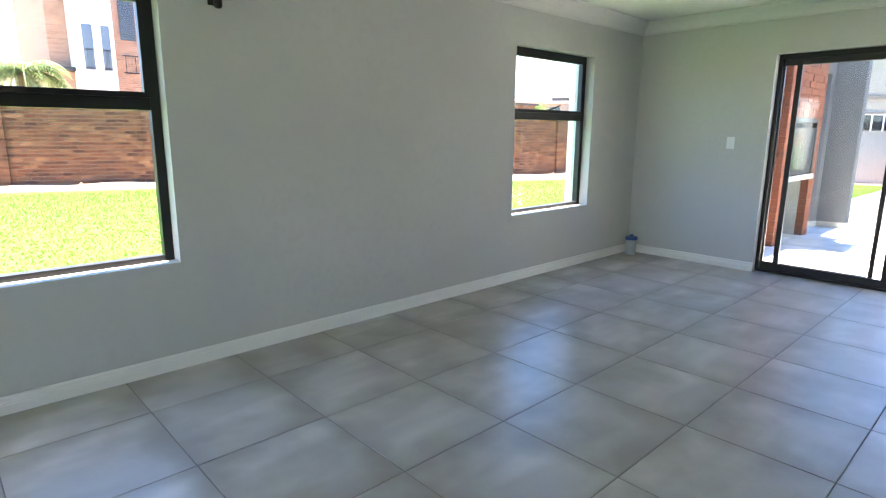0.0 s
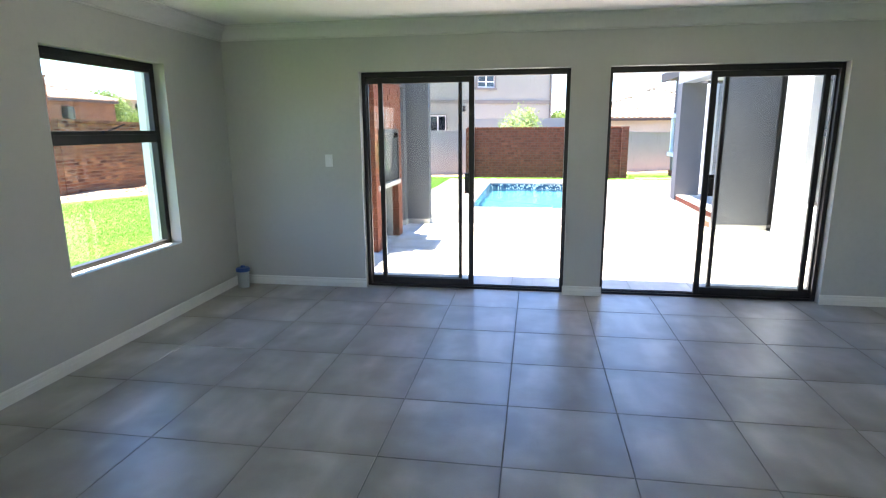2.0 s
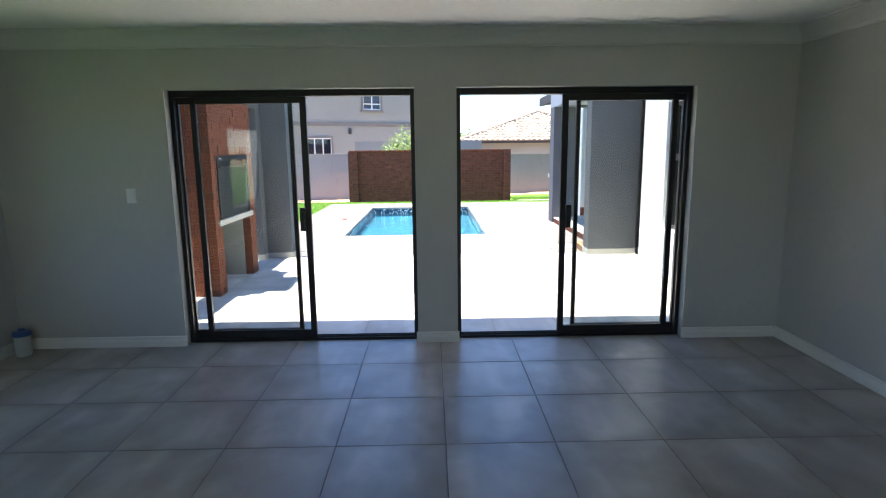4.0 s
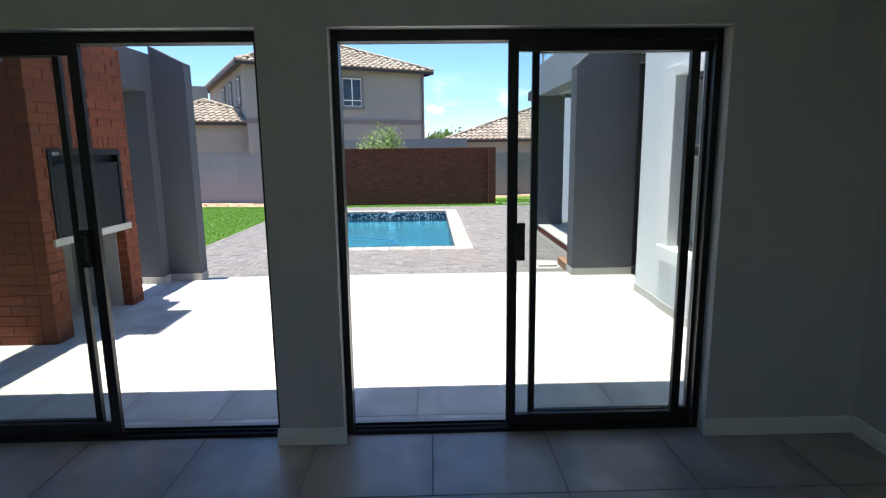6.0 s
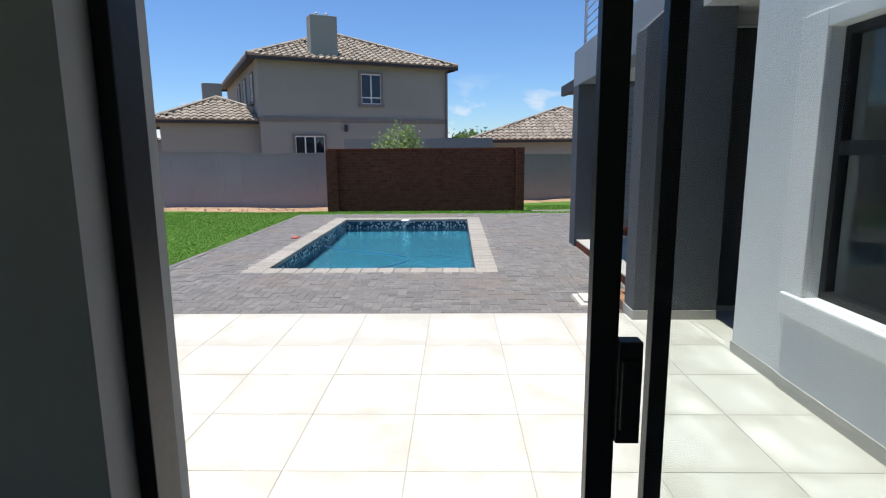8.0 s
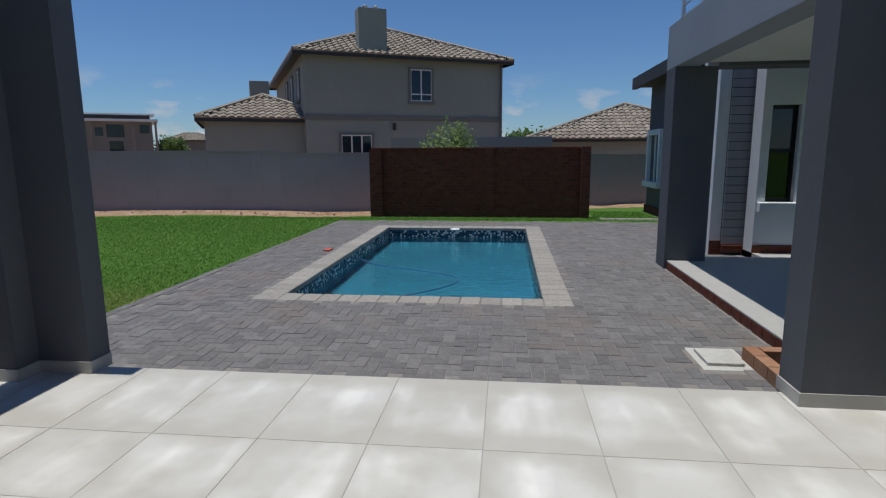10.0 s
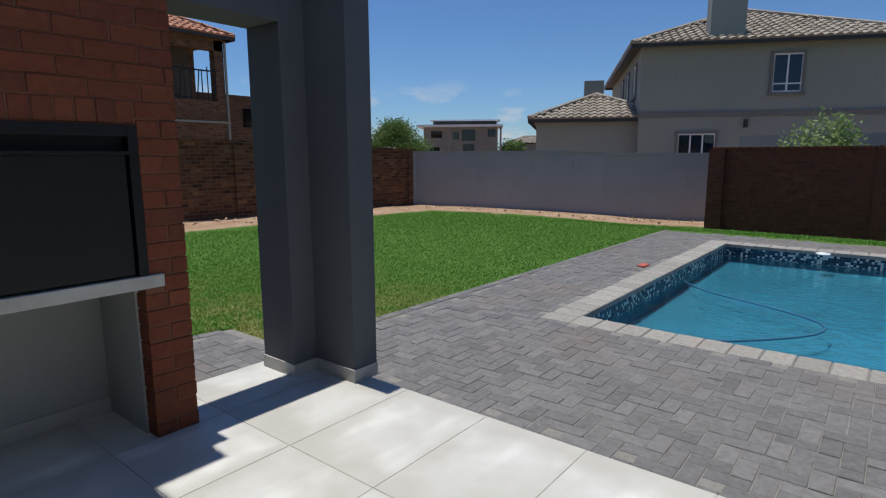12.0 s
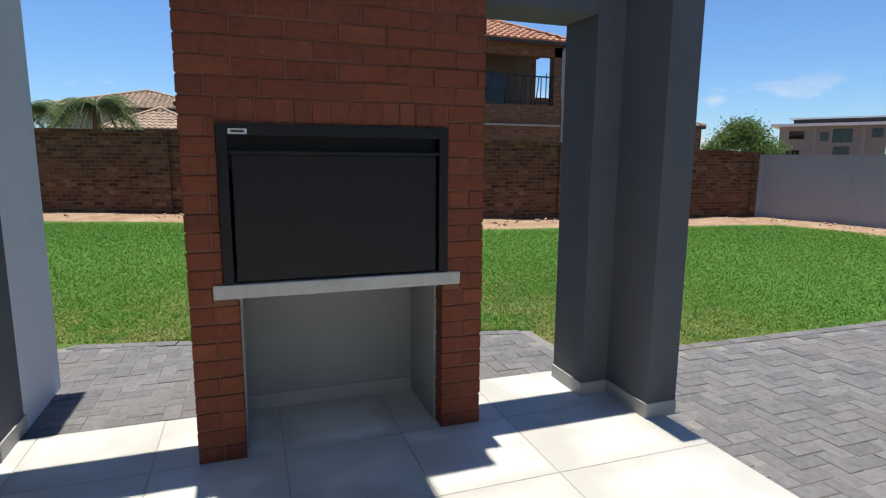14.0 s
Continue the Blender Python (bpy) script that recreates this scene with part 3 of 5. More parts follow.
def sliding_door(name, y_fixed, y_open, label, fixed_end, slide):
    """Two-panel sliding door slid fully open: both panels stand over the fixed half."""
    s = 1 if y_fixed > y_open else -1
    lo, hi = min(y_fixed, y_open), max(y_fixed, y_open)
    d = thing(name, (5.755, (lo + hi) / 2, 0), label, "sliding door", kind="structure")
    x0, x1, f = 5.715, 5.805, 0.034
    part("door_frame", boxes((x0, x1, lo, lo + f, 0.0, DOOR_TOP), (x0, x1, hi - f, hi, 0.0, DOOR_TOP), (x0, x1, lo + f, hi - f, DOOR_TOP - 0.05, DOOR_TOP), bevel=0.003), M["alu"], d)
    part("track", boxes((x0, x1, lo + f, hi - f, -0.004, 0.018), (x0 + 0.025, x0 + 0.03, lo + f, hi - f, 0.018, 0.03), (x0 + 0.065, x0 + 0.07, lo + f, hi - f, 0.018, 0.03)), M["alu"], d, "low black bottom track")
    for kind, start, end, x, jamb, meet in (("fixed_panel", f + 0.001, fixed_end, 5.775, 0.012, 0.034), ("sliding_panel", *slide, 5.731, 0.043, 0.05)):
        a, b = sorted((y_fixed - s * start, y_fixed - s * end))
        sa, sb = (meet, jamb) if s > 0 else (jamb, meet)
        z0, z1 = 0.032, DOOR_TOP - 0.052
        p = part(kind, boxes((x - 0.016, x + 0.016, a, a + sa, z0, z1), (x - 0.016, x + 0.016, b - sb, b, z0, z1), (x - 0.016, x + 0.016, a + sa, b - sb, z0, z0 + 0.06), (x - 0.016, x + 0.016, a + sa, b - sb, z1 - 0.05, z1), bevel=0.002), M["alu"], d)
        g = part("pane", boxes((x - 0.003, x + 0.003, a + sa - 0.005, b - sb + 0.005, z0 + 0.055, z1 - 0.045)), M["glass"], p, "clear glass pane")
        g.visible_shadow = False
        if kind == "sliding_panel":
            yy = y_fixed - s * (end - 0.042)
            yb = y_fixed - s * (end - 0.085)
            bm = boxes((x - 0.05, x - 0.014, min(yy, yb), max(yy, yb), 0.94, 1.13), (x - 0.062, x - 0.045, min(yy, yb) + 0.004, max(yy, yb) - 0.004, 0.97, 1.1), bevel=0.004)
            part("handle", bm, M["alu"], p, "black lever latch")
    return d


sliding_door("door_1", D1[1], D1[0], "black aluminium sliding glass door, slid open", 0.947, (0.156, 1.067))
sliding_door("door_2", D2[0], D2[1], "black aluminium sliding glass door, slid open", 0.915, (0.106, 1.04))

# ---------------------------------------------------------------- ground
POOL = (11.98, 18.2, -1.515, 1.92)
WATER_Z, COPE_Z = -0.305, -0.1
BRICK_WALL = [(20.0, 10.65), (11.5, 10.65), (-9.0, 17.7)]
GREY_WALL = [(20.0, 10.65), (21.9, 5.55), (22.9, 2.96), (26.2, -5.57), (29.0, -12.8)]


def far_level(x):
    return -0.085 - 0.02 * (min(30.0, max(7.0, x)) - 12.9)


def lawn_z(x, y):
    near = -0.1 + (far_level(21.0) + 0.1) * smoothstep(19.1, 21.0, x)
    if x > 21.0:
        near = far_level(x)
    return near + (far_level(x) + 0.17 - near) * smoothstep(3.6, 9.0, y)


def brick_y(x):
    for (xa, ya), (xb, yb) in zip(BRICK_WALL, BRICK_WALL[1:]):
        if xb <= x <= xa:
            return ya + (yb - ya) * (xa - x) / (xa - xb)
    return BRICK_WALL[0][1] if x > BRICK_WALL[0][0] else BRICK_WALL[-1][1]


def grey_x(y):
    for (xa, ya), (xb, yb) in zip(GREY_WALL, GREY_WALL[1:]):
        if yb <= y <= ya:
            return xa + (xb - xa) * (ya - y) / (ya - yb)
    return GREY_WALL[-1][0] if y < 0 else GREY_WALL[0][0]


def paving_y(x):
    """The lawn's edge of the paving."""
    return 4.56 - 0.204 * (x - 6.275) if x < 10.0 else 3.1 - 0.012 * (x - 11.0)


def soil_at(x, y):
    """1 where bare soil shows: along the boundary walls and outside them."""
    d = min(brick_y(x) - y, (grey_x(y) - x) * 0.93)
    if y < -1.5 and x > 18:
        d = min(d, 5.0)
        return 0.0 if d > 1.2 else 1.0
    return 1.0 - smoothstep(1.2, 2.2, d)


def bare(x, y):
    """Under the paving, where the ground lies lower."""
    if x < 10.0:
        return x > 5.5 and -12 < y < paving_y(x) - 0.1
    if x < 19.0:
        return -5.0 < y < paving_y(x) - 0.1
    return x < 19.8 and -5.0 < y < -4.3


def build_ground():
    xs = [-2500, -600, -150, -60, -30] + [-16 + 0.25 * k for k in range(191)] + [40, 60, 110, 300, 900, 3000]
    ys = [-3000, -700, -200, -60, -30] + [-14 + 0.25 * k for k in range(137)] + [28, 40, 70, 150, 500, 3000]
    verts, soil = [], []
    for y in ys:
        for x in xs:
            z = lawn_z(x, y) if abs(y) < 100 else -0.8
            if x > 30:
                z = -0.8
            if POOL[0] - 0.55 < x < POOL[1] + 0.55 and POOL[2] - 0.55 < y < POOL[3] + 0.55:
                z = -1.9
            elif bare(x, y):
                z = -0.3
            elif x < 5.9 and y < 3.5 and x > -4 and y > -12:
                z = -0.3
            s = soil_at(x, y)
            z += 0.05 * s * noise.noise((x * 0.9, y * 0.9, 3.0)) + (0.03 * s)
            verts.append((x, y, z))
            soil.append(s)
    w = len(xs)
    faces = [(j * w + i, j * w + i + 1, (j + 1) * w + i + 1, (j + 1) * w + i) for j in range(len(ys) - 1) for i in range(w - 1)]
    g = raw("ground", verts, faces, M["ground"], smooth=True)
    a = g.data.attributes.new("soil", "FLOAT", "POINT")
    a.data.foreach_set("value", soil)
    tagged(g, "garden ground of turf and bare sandy soil", "ground", kind="structure")


build_ground()


def in_lawn(x, y):
    if y < paving_y(x) + 0.01 and x < 19.12:
        return False
    if x >= 19.12 and y < 2.6:
        # the strip before the screen wall and the patch at its end
        return x < 21.0 if y > -3.1 else (x < 23.0 and y > -4.6)
    return soil_at(x, y) < 0.75 and x < 22


def build_grass():
    rng = np.random.default_rng(4)
    xyz, tri = [], []
    # region, blades, their height and half width, whether they thin out away from the patio
    beds = (((5.5, 14.0, 2.6, 7.5), 330000, 0.034, 0.0045, True), ((-6.0, 20.5, 3.0, 16.5), 560000, 0.042, 0.011, False), ((19.1, 23.5, -4.6, 4.0), 40000, 0.055, 0.012, False))
    base = 0
    for (x0, x1, y0, y1), count, tall, wide, thin in beds:
        px, py = rng.uniform(x0, x1, count), rng.uniform(y0, y1, count)
        keep = np.array([in_lawn(x, y) for x, y in zip(px, py)])
        if thin:
            fade = np.array([(1 - smoothstep(4.6, 7.5, y)) * (1 - smoothstep(11.0, 14.0, x)) for x, y in zip(px, py)])
            keep &= rng.random(count) < fade
        px, py = px[keep], py[keep]
        n = len(px)
        pz = np.array([lawn_z(x, y) for x, y in zip(px, py)]) - 0.01
        h = tall * rng.uniform(0.45, 1.0, n)
        t = rng.uniform(0, 2 * math.pi, n)
        lean = rng.normal(0, 0.75, (n, 2))
        c, d = wide * np.cos(t), wide * np.sin(t)
        v = np.empty((n, 3, 3))
        v[:, 0] = np.stack([px - c, py - d, pz], 1)
        v[:, 1] = np.stack([px + c, py + d, pz], 1)
        v[:, 2] = np.stack([px + lean[:, 0] * h, py + lean[:, 1] * h, pz + h], 1)
        xyz.append(v.reshape(-1, 3))
        tri.append(np.arange(base, base + 3 * n).reshape(-1, 3))
        base += 3 * n
    xyz, tri = np.concatenate(xyz), np.concatenate(tri)
    me = bpy.data.meshes.new("lawn_grass")
    me.vertices.add(len(xyz))
    me.vertices.foreach_set("co", xyz.ravel())
    me.loops.add(tri.size)
    me.loops.foreach_set("vertex_index", tri.ravel())
    me.polygons.add(len(tri))
    me.polygons.foreach_set("loop_start", np.arange(0, tri.size, 3))
    me.update(calc_edges=True)
    me.materials.append(M["grass"])
    tagged(new("lawn_grass", me), "short green lawn with dry straw-coloured patches", "grass", kind="stuff")


build_grass()

# ---------------------------------------------------------------- patio, paving, pool
PATIO_X, PATIO_Y0, PATIO_Y1, PATIO_Z = 9.92, -3.04, 2.84, -0.055
patio = structure("patio", boxes((X_OUT, PATIO_X, PATIO_Y0, PATIO_Y1, -0.3, PATIO_Z - 0.003), (8.88, 10.0, -5.6, PATIO_Y0, -0.3, PATIO_Z - 0.003)), M["grout_out"], "pale porcelain patio tiles outside the sliding doors", "patio")
structure("door_step", boxes((5.8, X_OUT, *D1, -0.1, -0.012), (5.8, X_OUT, *D2, -0.1, -0.012)), M["skirt_tile"], "pale tiled threshold under the sliding doors", "threshold")
bm = boxes((PATIO_X, POOL[0], -2.98, POOL[3], -0.3, -0.1045), (POOL[0], POOL[1], -2.98, POOL[2], -0.3, -0.1045), (POOL[1], 19.1, -2.98, POOL[3], -0.3, -0.1045), (13.7, 19.9, -5.2, -2.98, -0.3, -0.106))
prism(bm, [(PATIO_X, POOL[3]), (19.1, POOL[3]), (19.1, paving_y(19.1) - 0.01), (10.0, paving_y(10.0) - 0.01), (PATIO_X, paving_y(10.0))], "z", -0.3, -0.1045)
prism(bm, [(6.2, 2.85), (9.98, 2.85), (9.98, paving_y(9.98) - 0.01), (6.2, paving_y(6.2) - 0.01)], "z", -0.3, -0.0845)
paving = structure("paving", bm, M["sand"], "sandy bed under the herringbone brick paving", "paving")

pool = thing("swimming_pool", (14.4, 0.0, COPE_Z), "blue swimming pool with mosaic band and stone coping", "pool")
PI = (POOL[0] + 0.3, POOL[1] - 0.3, POOL[2] + 0.3, POOL[3] - 0.3)


def build_pool():
    x0, x1, y0, y1 = PI
    t = 0.1
    part("basin", boxes((x0 - t, x1 + t, y0 - t, y1 + t, -0.95, -0.85), (x0 - t, x0, y0 - t, y1 + t, -0.85, COPE_Z - 0.06), (x1, x1 + t, y0 - t, y1 + t, -0.85, COPE_Z - 0.06), (x0, x1, y0 - t, y0, -0.85, COPE_Z - 0.06), (x0, x1, y1, y1 + t, -0.85, COPE_Z - 0.06)), M["pool"], pool, "blue plastered basin")
    verts = [(x0, y0, WATER_Z), (x1, y0, WATER_Z), (x1, y1, WATER_Z), (x0, y1, WATER_Z)]
    w = raw("water", verts, [(0, 1, 2, 3)], M["water"], pool, "clear rippled blue pool water")
    w.visible_shadow = False
    # mosaic band of small squares, six rows
    verts, faces, c, g = [], [], 0.036, 0.002
    rows = 6
    for k in range(rows):
        z0 = COPE_Z - 0.055 - c * (k + 1) + g
        z1 = z0 + c - 2 * g
        for side, a, b in (("y0", x0, x1), ("y1", x0, x1), ("x0", y0, y1), ("x1", y0, y1)):
            for j in range(int((b - a) / c)):
                u0, u1 = a + j * c + g, a + (j + 1) * c - g
                n = len(verts)
                if side[0] == "y":
                    q = y0 + 0.006 if side == "y0" else y1 - 0.006
                    verts += [(u0, q, z0), (u1, q, z0), (u1, q, z1), (u0, q, z1)]
                else:
                    q = x0 + 0.006 if side == "x0" else x1 - 0.006
                    verts += [(q, u0, z0), (q, u1, z0), (q, u1, z1), (q, u0, z1)]
                faces.append((n, n + 1, n + 2, n + 3))
    tagged(raw("mosaic_band", verts, faces, M["mosaic"], pool, "dark blue and white mosaic tile band"), kind="stuff")
    # coping stones
    cope = {}
    def stone(l, w, x, y):
        key = (round(l, 3), round(w, 3))
        if key not in cope:
            cope[key] = slab_mesh("coping_stone", l, w, 0.06, 0.008, M["coping"])
        piece("coping_stone", cope[key], Matrix.Translation((x, y, COPE_Z + random.uniform(-0.002, 0.002))), pool)
    X0, X1, Y0, Y1 = POOL
    nx = 26
    s = (X1 - X0) / nx
    for k in range(nx):
        for y in (Y0 + 0.15, Y1 - 0.15):
            stone(s - 0.008, 0.3, X0 + s * (k + 0.5), y)
    ny = 13
    s = (Y1 - Y0 - 0.6) / ny
    for k in range(ny):
        for x in (X0 + 0.15, X1 - 0.15):
            stone(0.3, s - 0.008, x, Y0 + 0.3 + s * (k + 0.5))
    part("coping_bed", boxes((X0, X1, Y0, Y0 + 0.295, -0.3, COPE_Z - 0.012), (X0, X1, Y1 - 0.295, Y1, -0.3, COPE_Z - 0.012), (X0, X0 + 0.295, Y0 + 0.295, Y1 - 0.295, -0.3, COPE_Z - 0.012), (X1 - 0.295, X1, Y0 + 0.295, Y1 - 0.295, -0.3, COPE_Z - 0.012)), M["sand"], pool)


build_pool()

# floating cleaner hose, a long bow on the water
hose_curve = bpy.data.curves.new("pool_hose", "CURVE")
hose_curve.dimensions = "3D"
hose_curve.bevel_depth = 0.013
hose_curve.bevel_resolution = 2
sp = hose_curve.splines.new("NURBS")
track = [(15.35, 1.55), (14.95, 1.3), (14.7, 0.75), (14.4, 0.15), (14.1, -0.2), (13.7, -0.15), (13.3, 0.15), (12.9, 0.55), (12.55, 1.0)]
sp.points.add(len(track) - 1)
for p, (x, y) in zip(sp.points, track):
    p.co = (x, y, WATER_Z + 0.004, 1)
sp.use_endpoint_u = True
sp.order_u = 4
hose_curve.materials.append(M["hose"])
tagged(new("pool_hose", hose_curve), "dark blue cleaner hose floating on the pool", "hose")

bm = boxes((14.95, 15.15, 1.97, 2.07, -0.105, -0.078), bevel=0.006)
tagged(part("loose_brick", bm, M["red_plastic"]), "small red scrap lying on the paving beside the pool", "brick")
bm = lathe(bmesh.new(), 17.6, 0.2, [(0.09, COPE_Z), (0.1, COPE_Z + 0.012), (0.085, COPE_Z + 0.022), (0.03, COPE_Z + 0.026)])
tagged(part("skimmer_lid", bm, M["plastic_white"]), "round white skimmer lid in the pool coping", "lid")

# ---------------------------------------------------------------- braai (barbecue) with its chimney
BX0, BX1, BY0, BY1 = 7.44, 8.875, 2.285, 3.085
COURSE = 0.0857
braai = thing("braai", (8.16, 2.68, PATIO_Z), "red face-brick built-in braai with black steel hood", "barbecue")


def build_braai():
    z0 = PATIO_Z
    core = 0.006
    LX, RX = 7.655, 8.65
    SLAB0, SLAB1, HOOD1 = 0.742, 0.808, 1.535
    rows = [
        (BX0 + core, LX - core, BY0 + core, BY1 - core, z0, SLAB0),
        (RX + core, BX1 - core, BY0 + core, BY1 - core, z0, SLAB0),
        (BX0 + core, 7.59, BY0 + core, BY1 - core, SLAB0, HOOD1),
        (8.674, BX1 - core, BY0 + core, BY1 - core, SLAB0, HOOD1),
        (BX0 + core, BX1 - core, BY0 + core, BY1 - core, HOOD1, 2.49),
        (7.525 + core, 8.785 - core, BY0 + core, BY1 - core, 2.49, 3.87),
        (7.65 + core, 8.44 - core, BY0 + core, BY1 - core, 3.87, 6.2),
        (7.56, 8.72, BY1 - 0.12, BY1 - core, SLAB1, HOOD1),
    ]
    for r in rows:
        part("mortar_core", boxes(r), M["mortar"], braai)
    part("bay_back", boxes((LX, RX, BY1 - 0.24, BY1 - core, z0, SLAB0)), M["bay_plaster"], braai, "grey rendered back of the wood store")
    part("bay_side", boxes((LX - core, LX + 0.012, BY0 + 0.1, BY1 - 0.24, z0, SLAB0)), M["bay_plaster"], braai)
    part("bay_side", boxes((RX - 0.012, RX + core, BY0 + 0.1, BY1 - 0.24, z0, SLAB0)), M["bay_plaster"], braai)
    part("bay_skirting", boxes((LX + 0.012, RX - 0.012, BY1 - 0.252, BY1 - 0.24, z0, z0 + 0.085)), M["skirt_tile"], braai)
    part("slab", boxes((7.545, 8.744, BY0 - 0.018, BY1 - 0.12, SLAB0, SLAB1), bevel=0.006), M["concrete"], braai, "rough cast concrete hearth slab")
    # hood: a steel box with a slot, a lip and a drop-down door
    hx0, hx1, hy = 7.592, 8.672, BY0 - 0.014
    hood = part("hood", boxes((hx0 + 0.045, hx1 - 0.045, hy, hy + 0.5, HOOD1 - 0.05, HOOD1), bevel=0.003), M["steel_black"], braai, "black painted steel hood")
    for xa in (hx0, hx1 - 0.045):
        part("hood_cheek", boxes((xa, xa + 0.045, hy, hy + 0.5, SLAB1, HOOD1), bevel=0.003), M["steel_black"], hood)
    part("smoke_plate", boxes((hx0 + 0.045, hx1 - 0.045, hy + 0.06, hy + 0.08, HOOD1 - 0.2, HOOD1 - 0.05)), M["steel_black"], hood)
    part("hood_door", boxes((hx0 + 0.06, hx1 - 0.06, hy + 0.008, hy + 0.03, SLAB1 + 0.012, HOOD1 - 0.135), bevel=0.004), M["steel_black"], hood)
    part("door_lip", boxes((hx0 + 0.05, hx1 - 0.05, hy - 0.012, hy + 0.03, HOOD1 - 0.135, HOOD1 - 0.118), bevel=0.003), M["steel_black"], hood)
    plate = part("maker_plate", boxes((hx0 + 0.05, hx0 + 0.13, hy - 0.004, hy - 0.0005, HOOD1 - 0.045, HOOD1 - 0.022)), M["pale_metal"], hood, "small silver maker's plate")
    part("emblem", boxes((hx0 + 0.062, hx0 + 0.118, hy - 0.006, hy - 0.0042, HOOD1 - 0.039, HOOD1 - 0.028), bevel=0.0008), M["fascia"], plate)
    # bricks
    store = {}

    def brick(x0, x1, y0, y1, za, zb):
        size = (round(x1 - x0, 3), round(y1 - y0, 3), round(zb - za, 3))
        if min(size) < 0.012:
            return
        if size not in store:
            bm = bmesh.new()
            box(bm, -size[0] / 2, size[0] / 2, -size[1] / 2, size[1] / 2, -size[2] / 2, size[2] / 2)
            bmesh.ops.bevel(bm, geom=bm.edges[:], offset=0.003, segments=1, affect="EDGES")
            store[size] = mesh_of("brick", bm, M["braai_brick"])
        jy = random.uniform(-0.004, 0.003)
        piece("brick", store[size], pose((x0 + x1) / 2, (y0 + y1) / 2 + jy, (za + zb) / 2 + random.uniform(-0.0015, 0.0015), random.uniform(-0.8, 0.8), random.uniform(-0.45, 0.45), random.uniform(-0.7, 0.7)), braai)

    L, J, T = 0.222, 0.01, 0.106
    n = 0
    k = 0
    while True:
        za = z0 + k * COURSE
        zb = za + COURSE - J
        if za > 2.75:
            break
        hi = za > 2.48
        fx0, fx1 = (7.525, 8.785) if hi else (BX0, BX1)
        spans = [(fx0, fx1)]
        mid = (za + zb) / 2
        if mid < SLAB0:
            spans = [(fx0, LX), (RX, fx1)]
            zb = min(zb, SLAB0 - 0.004)
        elif mid < SLAB1:
            spans = [(fx0, 7.54), (8.749, fx1)]
        elif mid < HOOD1:
            spans = [(fx0, 7.588), (8.676, fx1)]
        elif mid < HOOD1 + 0.12:
            spans = [(fx0, 7.588), (8.676, fx1)]
        for a, b in spans:
            off = 0.0 if k % 2 else -(L + J) / 2
            x = a + off
            while x < b - 0.01:
                p, q = max(a, x), min(b, x + L)
                if q - p > 0.03:
                    brick(p, q, BY0, BY0 + T, za, zb)
                    n += 1
                x += L + J
        # the two flanks
        for xa, xb in ((fx0, fx0 + T), (fx1 - T, fx1)):
            y = BY0 + T + J + (0.0 if k % 2 else -(L + J) / 2)
            while y < BY1 - 0.02:
                p, q = max(BY0 + T + J, y), min(BY1, y + L)
                if q - p > 0.03:
                    brick(xa, xb, p, q, za, zb)
                y += L + J
        k += 1
    # soldier course over the hood
    x = 7.598
    while x < 8.66:
        brick(x, min(x + 0.074, 8.67), BY0, BY0 + T, HOOD1 + 0.01, 1.65)
        x += 0.0828


build_braai()

# ---------------------------------------------------------------- frame of columns and beams round the patio
BEAM0, BEAM1 = 2.19, 2.62
AY0, AY1 = 2.41, 2.75
portal = thing("patio_portal", (9.6, 2.3, PATIO_Z), "charcoal plastered columns and beam beside the braai", "column")
part("column", boxes((9.605, 9.975, AY0, AY1, PATIO_Z, BEAM1), bevel=0.006), M["dark_plaster"], portal)
bm = bmesh.new()
prism(bm, [(2.03, PATIO_Z), (AY0 + 0.01, PATIO_Z), (AY0 + 0.01, 2.72), (2.03, 2.52)], "x", 9.785, 9.985)
part("fin", bm, M["dark_plaster"], portal, "charcoal fin with a raked top")
part("beam", boxes((8.875, 9.605, AY0, AY1, BEAM0, BEAM1), bevel=0.006), M["dark_plaster"], portal)
part("beam", boxes((6.54, 7.44, AY0, AY1, BEAM0, BEAM1), bevel=0.006), M["dark_plaster"], portal)
for r in ((9.595, 9.605, AY0 - 0.01, AY1), (9.605, 9.775, AY0 - 0.01, AY0), (9.775, 9.785, 2.02, AY0 - 0.01), (9.785, 9.985, 2.02, 2.03)):
    part("skirting_tile", boxes((*r, PATIO_Z, PATIO_Z + 0.085)), M["skirt_tile"], portal)
corner = thing("corner_column", (6.27, 3.1, PATIO_Z), "charcoal and pale grey plastered house corner", "column")
part("front", boxes((X_OUT, 6.54, 2.62, 2.96, -0.3, 2.62), bevel=0.006), M["dark_plaster"], corner, "charcoal plaster")
part("back", boxes((X_OUT, 6.53, 2.96, 3.62, -0.3, 2.62), bevel=0.006), M["light_plaster"], corner, "pale grey plaster")
part("return", boxes((4.82, X_OUT, 3.535, 3.6, -0.3, 2.62)), M["white_plaster"], corner, "white plaster band")
part("skirting_tile", boxes((6.54, 6.55, 2.61, 2.96, PATIO_Z, PATIO_Z + 0.085)), M["skirt_tile"], corner)
part("skirting_tile", boxes((X_OUT, 6.54, 2.61, 2.62, PATIO_Z, PATIO_Z + 0.085)), M["skirt_tile"], corner)

# ---------------------------------------------------------------- the wing on the other side of the patio
WY = -3.04
wing = thing("house_wing", (7.4, -4.0, PATIO_Z), "pale grey plastered wing of the house with boxed window", "house")
wx0, wx1, wz0, wz1 = 6.75, 8.06, 0.58, 2.12
bm = wall_with_openings("x", X_OUT, 8.88, WY - 0.22, WY, 5.4, [(wx0, wx1, wz0, wz1)], -0.3)
box(bm, 8.66, 8.88, -5.8, WY - 0.22, -0.3, 5.4)
